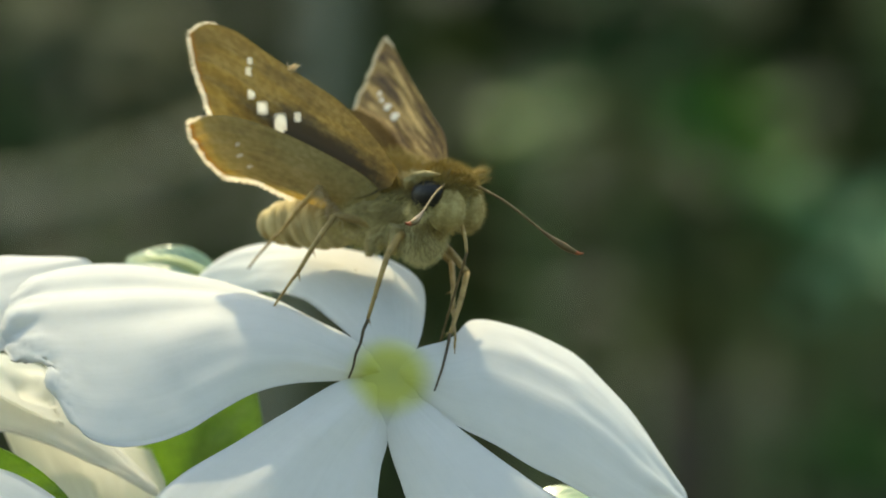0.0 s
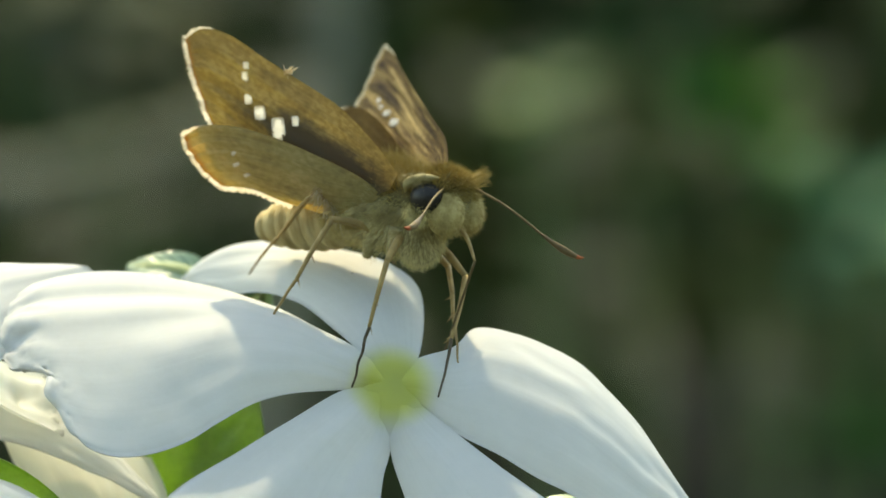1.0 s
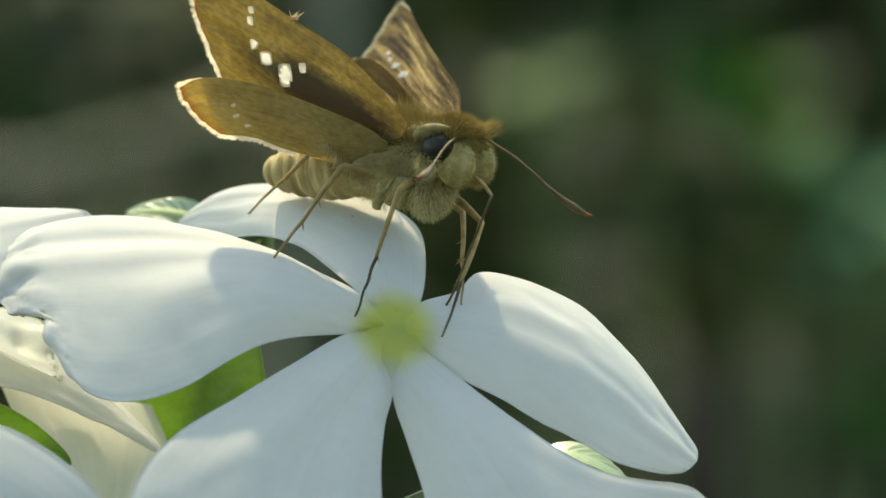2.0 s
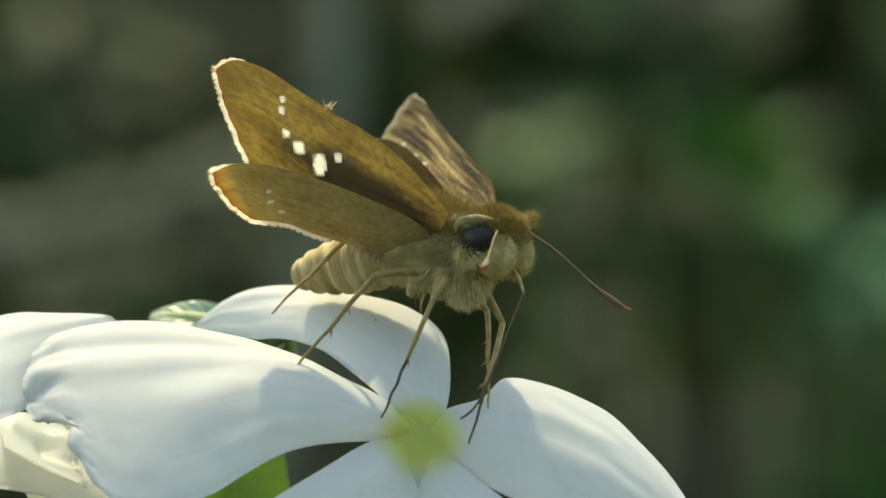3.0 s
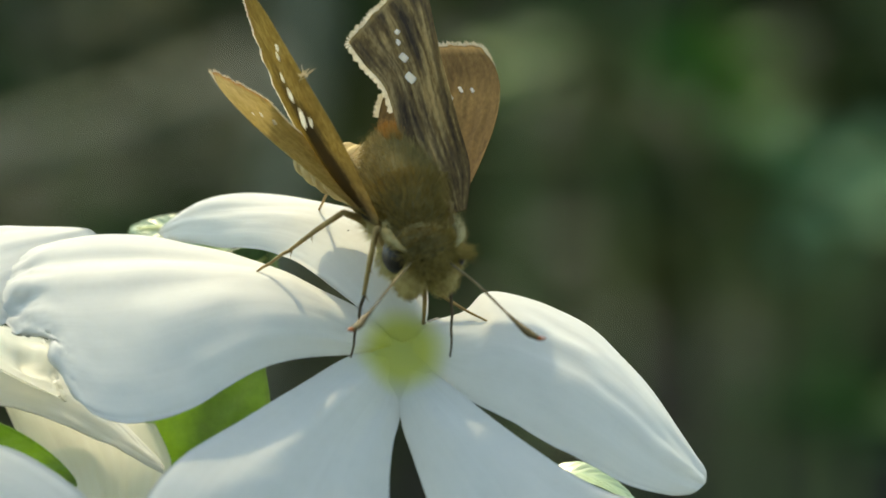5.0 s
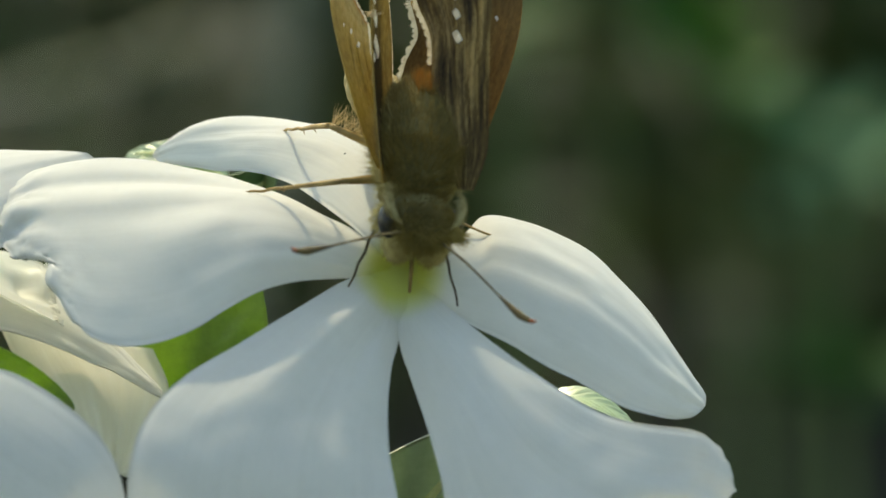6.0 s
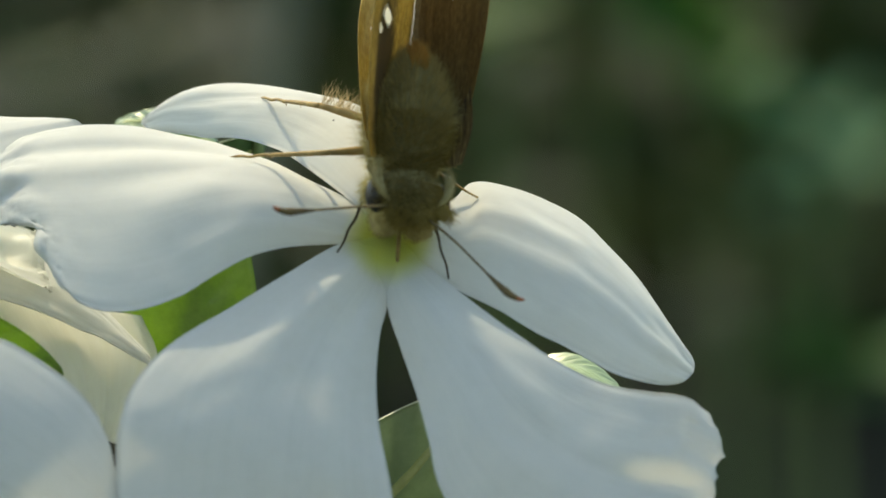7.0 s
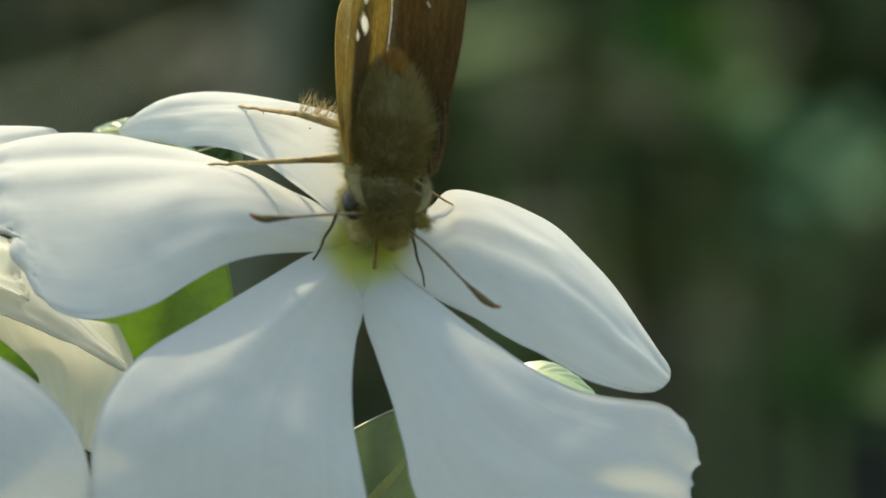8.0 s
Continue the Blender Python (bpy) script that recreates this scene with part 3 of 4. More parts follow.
petal([(0.30, 4.78, -0.25), (0.09, 0.09, 1.00), (1.15, -3.52, 3.00), (2.28, -6.89, 5.00), (3.16, -10.23, 7.00), (4.07, -13.98, 8.50), (7.08, -18.14, 9.50), (13.35, -21.47, 10.00), (19.65, -21.91, 9.50)],
      [(0.30, 4.78, -0.25), (2.94, 2.86, 0.50), (6.34, 0.17, 2.00), (9.30, -2.04, 3.00), (12.67, -4.36, 4.00), (16.04, -5.97, 4.50), (18.98, -6.55, 5.00), (22.15, -6.98, 5.00), (23.84, -8.07, 5.00)],
      bulge=1.4, tip=(2.2, -0.9, 0), lumps=0.22, ripple=0.03, folds=3.2, ragged=0.22, crumple=0.3, seed=8, nu=60, nv=44,
      dents=[(0.9, 0.45, 0.3, 0.10, 0.05), (0.86, 0.58, -0.3, 0.12, 0.04), (0.92, 0.7, 0.3, 0.08, 0.05), (0.25, 0.55, 0.3, 0.12, 0.15)])
for x, y, z, r in ((-3.23, 13.77, -9.08, 0.055),):
    part("speck", blob("speck", (r * 1.3, r, r * 0.6), 8, 6, centre=(x, y, z)), SOIL, back_petal, "tiny dark speck of dirt")
verts, faces = [(0.0003, 0.0047, 0.0002)], []
for ring in (1, 2, 3):
    for k in range(30):
        a = 2 * math.pi * k / 30
        reach = (2.9 + 0.9 * max(0, math.sin(-a))) * ring / 3
        verts.append(((0.3 + reach * math.cos(a)) * MM, (4.7 + reach * math.sin(a)) * MM, (0.22 - 0.30 * reach * math.sin(a) - (0.35 if ring == 3 else 0)) * MM))
for k in range(30):
    n = (k + 1) % 30
    faces.append((0, 1 + k, 1 + n))
    for ring in (0, 1):
        faces.append((1 + 30 * ring + k, 31 + 30 * ring + k, 31 + 30 * ring + n, 1 + 30 * ring + n))
part("eye_disc", mesh_of("eye_disc", verts, faces), PETAL, flower, "yellow-green eye of the flower")
part("throat", blob("throat", (0.30, 0.12, 0.08), 14, 10, centre=(0.3, 4.7, 0.0)), STEM, flower, "tiny green throat opening")
part("floral_tube", tube("floral_tube", [(0.3, 4.7, -0.6), (0.2, 4.2, -8), (-2, 2, -18), (-7, -6, -25), (-8, -20, -27)], [0.9, 1.0, 1.1, 1.3, 1.4], 12), STEM, flower, "slender green tube")


# second flower beside it, mostly hidden
flower_b = new("flower")
flower_b.parent = plant
tagged(flower_b, "second white flower, its petals overlapping the first")
petal([(-40.44, 6.95, -10.00), (-37.85, 11.06, -11.00), (-34.37, 13.19, -12.00), (-31.37, 14.28, -12.00), (-27.30, 13.84, -12.00)],
      [(-38.56, 2.07, 0.00), (-35.23, 4.12, 0.00), (-31.68, 6.06, -2.00), (-28.25, 7.66, -6.00), (-24.36, 10.74, -10.00)], parent=flower_b, bulge=1.4, tip=(2.6, 1.2, -0.5), ripple=0.05, seed=11)
petal([(-40.80, 6.30, -19.00), (-36.35, 6.80, -18.50), (-31.00, 5.98, -18.00), (-26.93, 3.96, -17.00), (-22.62, 0.16, -14.00), (-18.16, -4.19, -10.50)],
      [(-39.48, 0.83, -11.00), (-35.15, 0.95, -10.50), (-31.40, 0.64, -10.50), (-27.69, -0.25, -10.50), (-23.24, -2.00, -10.20), (-18.06, -4.63, -9.60)], parent=flower_b, bulge=1.2, ripple=0.02, folds=2.2, lumps=0.25, seed=12)
petal([(-32.70, 6.55, -15.00), (-30.50, 6.65, -15.20), (-28.45, 6.05, -15.00), (-26.90, 5.50, -14.20)],
      [(-31.80, 4.00, -9.20), (-29.75, 3.00, -8.60), (-27.60, 1.90, -8.40), (-25.45, 0.85, -9.00)], parent=flower_b, label="curled lip of the petal lit through by the sun", mat=PETAL_LIP, bulge=-0.7, ripple=0.16, folds=1.7, crumple=0.35, seed=15, thick=0.22,
      dents=[(0.2, 0.3, 0.5, 0.1, 0.2), (0.55, 0.5, -0.45, 0.12, 0.2), (0.85, 0.35, 0.4, 0.1, 0.2)])
petal([(-30.90, 1.10, -17.00), (-29.00, -2.60, -15.00), (-26.10, -6.60, -12.50), (-23.60, -10.70, -10.00)],
      [(-18.90, -0.90, -17.00), (-17.60, -4.10, -15.00), (-18.40, -7.20, -12.50), (-20.40, -10.70, -10.00)], mat=PETAL_OLD_LIFTED, parent=flower_b, label="cream withered petal, lightened as if lit through", bulge=1.6, ripple=0.14, folds=3.4, seed=13)
petal([(-36.76, -4.40, 0.00), (-32.30, -2.25, 3.00), (-28.79, -2.58, 5.00), (-24.88, -4.76, 7.00), (-21.87, -7.47, 8.50), (-20.36, -10.60, 9.50), (-19.92, -14.35, 10.00)],
      [(-37.47, -9.48, 2.00), (-35.55, -13.65, 5.00), (-32.88, -16.97, 7.00), (-29.39, -19.41, 9.00), (-25.99, -20.63, 10.00), (-23.45, -19.77, 10.50), (-20.94, -17.68, 10.50)], parent=flower_b, bulge=2.0, tip=(0.8, -0.8, 0), ripple=0.04, seed=14)
part("floral_tube", tube("floral_tube", [(-37.42, 3.37, -6.00), (-37.14, 0.35, -14.00), (-32.49, -10.38, -24.00)], [0.8, 1.1, 1.4], 12), STEM, flower_b, "slender green tube")


def leaf_part(root, tip, width_way, width, mat, label, arch=2.0, fold=0.12, face=1, rib=1.0):
    """A periwinkle leaf from root to tip, with its raised midrib; width_way shows which way the blade spreads."""
    r, t, w = np.array(root), np.array(tip), np.array(width_way, float)
    d = (t - r) / np.linalg.norm(t - r)
    w -= d * w.dot(d)
    w /= np.linalg.norm(w)
    n = np.cross(d, w)
    n *= np.sign(n[2]) or 1
    ln = np.linalg.norm(t - r)
    u, v = np.linspace(0, 1, 40), np.linspace(-1, 1, 21)
    half = width / 2 * np.sin(np.pi * u ** 0.85) ** 0.7 + 0.2
    vein = 0.10 * np.sin(2 * np.pi * (u[:, None] * 9 - np.abs(v)[None] * 2.2))
    up = arch * np.sin(np.pi * u)[:, None] + fold * half[:, None] * np.abs(v)[None] ** 1.3 + vein * np.sin(np.pi * np.abs(v))[None]
    g = r + d * (u * ln)[:, None, None] + w * (half[:, None] * v[None])[..., None] + n * up[..., None]
    lf = part("leaf", solid_sheet("leaf", g, 0.4), mat, plant, label)
    mid = [tuple(g[i, 10] + n * 0.12 * face) for i in range(0, 40, 6)]
    part("midrib", tube("midrib", mid, [0.60 * rib, 0.55 * rib, 0.42 * rib, 0.2 * rib], 8), RIB, lf, "pale midrib")
    return lf


leaf_part((-15.62, -14.37, -21.00), (-13.54, 11.15, -18.00), (1, 0, 0.25), 11, LEAF, "bright green leaf lit through by the sun", face=-1, rib=0.35)
leaf_part((-5.33, -18.64, -16.00), (6.49, -6.66, -10.00), (0.3, 0.9, 0.6), 14, LEAF_MID, "glossy green leaf with a pale midrib")
leaf_part((9.20, -6.20, -9.00), (18.20, -7.10, -8.00), (0.0, 0.35, -1.0), 4.0, LEAF_PALE, "glossy pale green leaf catching the light", face=-3)
leaf_part((-12.90, 11.41, -28.00), (-21.37, 14.32, -28.00), (0.3, 0.6, -0.5), 3.2, LEAF_PALE, "pale green leaf behind the flower")
leaf_part((-19.14, 10.24, -26.00), (-9.25, 13.39, -26.00), (0.2, 0.6, 0.5), 6, LEAF_DARK, "green leaf behind the flower")
leaf_part((-35.84, -1.32, 1.00), (-24.25, -5.50, 1.00), (-0.35, 0.93, 0.1), 5.6, LEAF, "green leaf between two flowers")
part("stalk", tube("stalk", [(-9.86, 12.91, -25.00), (-9.86, 11.12, -25.00), (-8.36, 5.30, -26.00)], [0.5, 0.5, 0.7], 8), STEM, plant, "thin pale flower stalk")
foot = STAGE.inverted() @ Vector((0.0, 0.03, -0.01))
part("stem", tube("stem", [(-8, -20, -27), (-8, -60, -28), (-2, -160, -12), tuple(foot * 1000)], [1.5, 2.2, 3.0, 4.0], 12, 40), STEM, plant, "green upright stem")
part("side_stem", tube("side_stem", [(-32.49, -10.38, -24.00), (-16, -40, -27), (-8, -66, -28)], [1.4, 1.6, 2.0], 10), STEM, plant)

# ---- the butterfly: x forward, y to its left, z up ----
butterfly = thing("skipper_butterfly", "brown skipper butterfly with white-spotted wings feeding on a flower", "butterfly", STAGE)
part("thorax", blob("thorax", (5.5, 3.25, 3.2), bump=0.012, centre=(-1.1, 0, -0.2)), THORAX, butterfly, "hairy olive-brown thorax")
part("flank", blob("flank", (5.0, 3.36, 2.8), bump=0.015, centre=(-0.9, 0, -0.75), seed=4), PALP, butterfly, "pale olive downy flank")
abdomen = part("abdomen", blob("abdomen", (5.6, 2.75, 2.9), 32, 48, 0.7, rings=8, ring_depth=0.20, taper=0.36, bump=0.010, centre=(4.5, 0, 0)), ABDOMEN, butterfly, "pale buff ringed abdomen")
head = part("head", blob("head", (2.4, 2.7, 2.35), bump=0.012, centre=(5.1, 0, 0)), THORAX, butterfly, "broad brown furry head")
for side in (1, -1):
    part("eye", blob("eye", (1.45, 1.05, 1.22), centre=(5.25, 2.2 * side, 0.10)), EYE, head, "large black eye")
    part("brow", tube("brow", [(3.4, 2.5 * side, 0.6), (3.9, 2.8 * side, 1.3), (4.9, 2.72 * side, 1.6), (5.8, 2.3 * side, 1.65), (6.3, 1.8 * side, 1.6)], [0.08, 0.38, 0.40, 0.30, 0.08], 10), BROW, head, "pale crescent of scales above the eye")
    part("palp", blob("palp", (1.55, 1.22, 1.85), power=0.8, bump=0.012, centre=(6.3, 1.28 * side, -1.05), seed=side + 2), PALP_GOLD, head, "furry olive-gold palp")


def fur(name, parent, mat, centre, radii, count, length, width, keep, lay, seed, label=""):
    """Hairs over an ellipsoid where keep(direction) holds, combed towards lay."""
    rng = np.random.RandomState(seed)
    roots, ways, lens = [], [], []
    while len(roots) < count:
        d = rng.normal(size=3)
        d /= np.linalg.norm(d)
        if not keep(d):
            continue
        p = np.array(centre) + d * np.array(radii) * 0.97
        w = d + np.array(lay) + rng.normal(0, 0.22, 3)
        roots.append(p), ways.append(w), lens.append(length * rng.uniform(0.6, 1.3))
    return part(name, hairs(name, roots, ways, lens, width, seed), mat, parent, label)


fur("hair", butterfly, HAIR_BROWN, (-1.1, 0, -0.2), (5.5, 3.2, 3.15), 2600, 1.0, 0.016, lambda d: d[2] > 0.35, (-1.4, 0, 0.0), 21, "long golden brown hair on the back")
fur("hair", butterfly, HAIR_PALE, (-1.1, 0, -0.2), (5.5, 3.2, 3.15), 3600, 1.0, 0.022, lambda d: d[2] < 0.2, (-1.0, 0, -0.7), 22, "short pale hair on the breast")
fur("hair", head, HAIR_GOLD, (5.1, 0, 0), (2.4, 2.7, 2.35), 1300, 0.8, 0.018, lambda d: d[2] > 0.25 and d[0] > -0.2, (0.3, 0, 0.3), 23, "golden brown hair on the crown")
fur("hair", head, HAIR_BROWN, (5.1, 0, 0), (2.4, 2.7, 2.35), 1200, 0.65, 0.018, lambda d: d[2] > 0.2 and abs(d[1]) < 0.65, (0.5, 0, 0.1), 33, "dark brown hair on the crown")
fur("hair", head, HAIR_PALE, (5.1, 0, 0), (2.4, 2.7, 2.35), 500, 0.8, 0.03, lambda d: d[2] < -0.1, (0.2, 0, -0.4), 24, "pale hair on the cheeks")

fur("hair", head, HAIR_GOLD, (5.2, 0, 0.1), (2.5, 2.6, 2.3), 700, 0.7, 0.02, lambda d: d[0] > 0.55 and -0.1 < d[2] < 0.75, (0.2, 0, -0.5), 36, "golden brown hair on the brow")


for side in (1, -1):
    fur("hair", head, PALP_GOLD, (6.3, 1.28 * side, -1.05), (1.55, 1.22, 1.85), 700, 0.45, 0.022, lambda d: d[0] > -0.3, (0.1, 0, -0.6), 25 + side, "short olive scales on the palp")
    fur("hair", head, HAIR_PALE, (4.6, 2.45 * side, -0.95), (1.0, 0.7, 0.75), 300, 0.8, 0.022, lambda d: d[1] * side > -0.2, (0.5, 0, -0.7), 45 + side, "whitish hair under the eye")
    fur("hair", head, BROW, (4.4, 2.65 * side, 1.5), (1.2, 0.4, 0.42), 340, 0.42, 0.018, lambda d: d[1] * side > -0.2, (-0.6, 0, 0.1), 47 + side, "pale scales of the brow")


fur("hair", butterfly, HAIR_OLIVE, (-1.1, 0, -0.2), (5.5, 3.25, 3.2), 1700, 1.1, 0.016, lambda d: d[2] > 0.15, (-0.9, 0, 0.2), 35, "sparse golden hair on the back")
fur("hair", butterfly, HAIR_GOLD, (-1.1, 0, -0.2), (5.5, 3.25, 3.2), 900, 1.5, 0.02, lambda d: d[2] > 0.25 and 0.1 < d[0] < 0.85, (-0.5, 0, 0.7), 37, "fluffy golden collar")
part("breast", blob("breast", (2.0, 1.9, 2.55), bump=0.02, centre=(2.8, 0, -2.6), seed=9), PALP, butterfly, "pale olive downy breast")
fur("hair", butterfly, HAIR_WHITE, (2.8, 0, -2.6), (2.0, 1.9, 2.55), 2300, 0.6, 0.022, lambda d: d[2] < 0.45, (0.0, 0, -1.1), 28, "whitish down on the breast")
fur("hair", butterfly, HAIR_WHITE, (0.2, 0, -1.6), (3.6, 2.9, 2.2), 700, 0.9, 0.02, lambda d: d[2] < -0.15, (-0.9, 0, -0.8), 48, "pale streaks of down low on the flank")
fur("hair", butterfly, HAIR_BROWN, (-1.1, 0, -0.2), (5.5, 3.25, 3.2), 900, 0.9, 0.022, lambda d: -0.5 < d[2] < 0.4, (-1.2, 0, -0.5), 49, "brown hair on the flank")
fur("hair", butterfly, HAIR_PALE, (-1.1, 0, -0.2), (5.5, 3.3, 3.2), 700, 1.5, 0.014, lambda d: abs(d[1]) > 0.75 and d[0] > -0.4, (-0.5, 0, 0.3), 52, "long pale fuzz along the sides")
for k, (x, y) in enumerate(((3.4, 1.0), (1.6, 1.4), (-0.6, 1.5))):
    for side in (1, -1):
        part("coxa", tube("coxa", [(x + 0.5, y * side * 1.35, -2.0), (x, y * side * 1.2, -3.2), (x - 0.7, y * side * 0.95, -4.3)], [0.75, 0.62, 0.35], 9), PALP, butterfly, "downy olive leg base")
        fur("hair", butterfly, HAIR_PALE, (x - 0.1, y * side * 1.15, -3.3), (0.62, 0.6, 1.1), 90, 0.6, 0.02, lambda d: True, (-0.3, 0, -1.0), 60 + k * 2 + side)
tip = np.random.RandomState(8)
part("eyelash", hairs("eyelash", [np.array((6.3, 2.2, 1.2)) + tip.normal(0, 0.24, 3) for k in range(260)],
                      [np.array((0.75, 0.75, 0.55)) + tip.normal(0, 0.22, 3) for k in range(260)], tip.uniform(0.6, 1.8, 260), 0.03, 4), HAIR_GOLD, head, "brown tuft beside the antenna")


fur("hair", butterfly, HAIR_ORANGE, (-1.1, 0, -0.2), (5.5, 3.2, 3.15), 300, 1.3, 0.024, lambda d: d[2] > 0.3 and d[0] < -0.6 and abs(d[1]) < 0.2, (-0.5, 0, 0.5), 29, "golden tuft at the back of the thorax")


# wings: outline in the wing's own plane, x from base to apex, y towards the front edge
FORE_A = [(0, 0.6, 0), (3, 1.5, 0), (7, 2.1, 0), (11.3, 1.8, 0), (14.8, 1.5, 0), (18.2, 1.3, 0), (20.2, 0.7, 0), (21.2, 0.0, 0), (21.75, -1.2, 0)]
FORE_B = [(0, -0.8, 0), (2, -3.4, 0), (5.5, -5.4, 0), (9, -6.3, 0), (12, -6.7, 0), (15.2, -6.3, 0)]
FORE_A_LEFT = [(0, 0.8, 0), (3, 1.6, 0), (6.6, 1.2, 0), (11.3, 0.6, 0), (14.8, 0.3, 0), (17.5, 0.1, 0), (19.4, -0.6, 0)]
FORE_B_LEFT = [(0, -0.6, 0), (3.5, -2.7, 0), (7, -4.0, 0), (11, -4.7, 0), (13.4, -6.2, 0), (15.6, -7.4, 0)]
HIND_A = [(0, 0.3, 0), (2.0, 1.1, 0), (6.5, 1.7, 0), (10.4, 1.9, 0), (13.5, 1.6, 0), (15.7, 0.8, 0), (17.2, -0.5, 0)]
HIND_B = [(0, -0.2, 0), (1.0, -1.6, 0), (2.8, -2.9, 0), (5.0, -3.2, 0), (8.0, -3.3, 0), (9.3, -3.2, 0), (10.8, -3.1, 0), (13.3, -3.7, 0)]
FORE_SPOTS = [(15.9, 0.15, 0.24, 0.30), (15.5, -0.6, 0.28, 0.40), (14.3, -1.9, 0.34, 0.42), (12.8, -2.2, 0.54, 0.56), (10.7, -2.3, 0.60, 0.92), (9.7, -0.9, 0.30, 0.40)]
FORE_SPOTS_LEFT = [(15.2, -3.1, 0.22, 0.18), (14.4, -3.2, 0.26, 0.18), (13.1, -2.9, 0.40, 0.26), (11.4, -2.6, 0.5, 0.3)]
CT, SN = math.cos(radians(-37)), math.sin(radians(-37))
HIND_SPOTS = [(12.6, -0.4, 0.2, 0.12), (12.3, -1.3, 0.3, 0.13), (11.3, -1.9, 0.3, 0.13)]


def wing(name, side, edge_a, edge_b, tip, spots, mat, label, seed):
    flip = np.array((1, 1, side))
    g = loft(edge_a, edge_b, 90, 64, bulge=0.5, tip=tip, ripple=0.035, folds=5, ragged=0.05, seed=seed, tip_from=0.5) * flip
    def open_at(p):
        for x, y, a, b in spots:
            e, f = (p[0] - x) * CT + (p[1] - y) * SN, (p[1] - y) * CT - (p[0] - x) * SN
            if (e / a) ** 2 + (f / b) ** 2 < 0.8:
                return True
        return False

    w = part(name, solid_sheet(name, g, 0.10, open_at), mat, butterfly, label)
    # a pale fringe of scales all along the outer edge
    rng = np.random.RandomState(seed + 50)
    verts, faces, beat = [], [], 0
    line = [g[i, 0] for i in range(78, 89)] + [g[-1, j] for j in range(64)] + [g[i, -1] for i in range(88, 50, -1)]
    for n, (p, p2) in enumerate(zip(line, line[1:])):
        along = line[min(n + 3, len(line) - 1)] - line[max(n - 2, 0)]
        out = np.array((along[1], -along[0], 0.0)) / max(np.hypot(along[0], along[1]), 1e-6)
        out *= np.sign(out.dot(p - g[60, 32])) * min(1.0, (n + 1) / 12)
        for k in range(3):
            a, b = p + (p2 - p) * k / 3, p + (p2 - p) * (k + 1) / 3
            tuft = 0.65 + 0.35 * abs(math.sin(beat * 0.30 + 0.8 * math.sin(beat * 0.11 + seed)))
            beat += 1
            tip_at = (a + b) / 2 + out * rng.uniform(0.46, 0.62) * tuft + rng.normal(0, 0.03, 3)
            m = len(verts)
            verts += [(a - out * 0.1) * MM, (b - out * 0.1) * MM, (b + out * 0.42 * tuft) * MM, tip_at * MM, (a + out * 0.42 * tuft) * MM]
            faces.append((m, m + 1, m + 2, m + 3, m + 4))
    part("fringe", mesh_of("fringe", verts, faces, False), FRINGE, w, "pale hair fringe")
    # glassy spots, slightly proud on both faces
    flat = g.reshape(-1, 3)
    for x, y, a, b in spots:
        z = flat[np.argmin(np.hypot(flat[:, 0] - x, flat[:, 1] - y)), 2]
        verts, n = [], 16
        for lift in (0.09, -0.09):
            for k in range(n):
                c, s = math.cos(2 * math.pi * k / n), math.sin(2 * math.pi * k / n)
                e, f = a * np.sign(c) * abs(c) ** 0.4, b * np.sign(s) * abs(s) ** 0.4
                verts.append(Vector((x + e * CT - f * SN, y + e * SN + f * CT, z + lift)) * MM)
        faces = [tuple(range(n)), tuple(reversed(range(n, 2 * n)))] + [(k, k + n, (k + 1) % n + n, (k + 1) % n) for k in range(n)]
        part("spot", mesh_of("spot", verts, faces, False), SPOT, w, "small white glassy spot")
    if name == "forewing" and side < 0:
        spot = [np.array((12.5, 1.75, 0.05 * side)) + rng.normal(0, 0.15, 3) for k in range(26)]
        part("scale_tuft", hairs("scale_tuft", spot, [np.array((rng.normal(), 1.0, rng.normal())) for k in range(26)], rng.uniform(0.3, 0.8, 26), 0.05, seed), FRINGE, w, "worn tuft of pale scales")
        loose = [np.array((20.1, -2.6, 0.0)), np.array((20.2, -2.7, 0.0))]
        part("loose_scale", hairs("loose_scale", loose, [(0.9, -0.35, 0.1), (0.9, -0.15, 0.1)], [1.0, 0.7], 0.1, 2), FRINGE, w, "loose pale sliver at the wing edge")
    # raised veins fanning from the base
    for k, v in enumerate((10, 21, 32, 43, 54)):
        line = [tuple(g[i, v] + np.array((0, 0, 0.03))) for i in range(6, 88, 16)]
        part("vein", tube("vein", line, [0.05, 0.035, 0.02], 5), mat, w)
    return w


fore_right = wing("forewing", -1, FORE_A, FORE_B, (0.9, 0.2, 0), FORE_SPOTS, WING, "brown forewing with a row of white spots", 31)
fore_left = wing("forewing", 1, FORE_A_LEFT, FORE_B_LEFT, (0.1, 0.1, 0), FORE_SPOTS_LEFT, WING_SHADED, "brown forewing with a row of white spots", 32)
hind_right = wing("hindwing", -1, HIND_A, HIND_B, (0.5, -0.4, 0), HIND_SPOTS, WING_LIFTED, "brown hindwing with three faint pale specks", 33)
hind_left = wing("hindwing", 1, HIND_A, [(x, y * 2.1, z) for x, y, z in HIND_B], (0.5, -0.4, 0), HIND_SPOTS, WING_INNER_SHADE, "brown hindwing with three faint pale specks", 34)


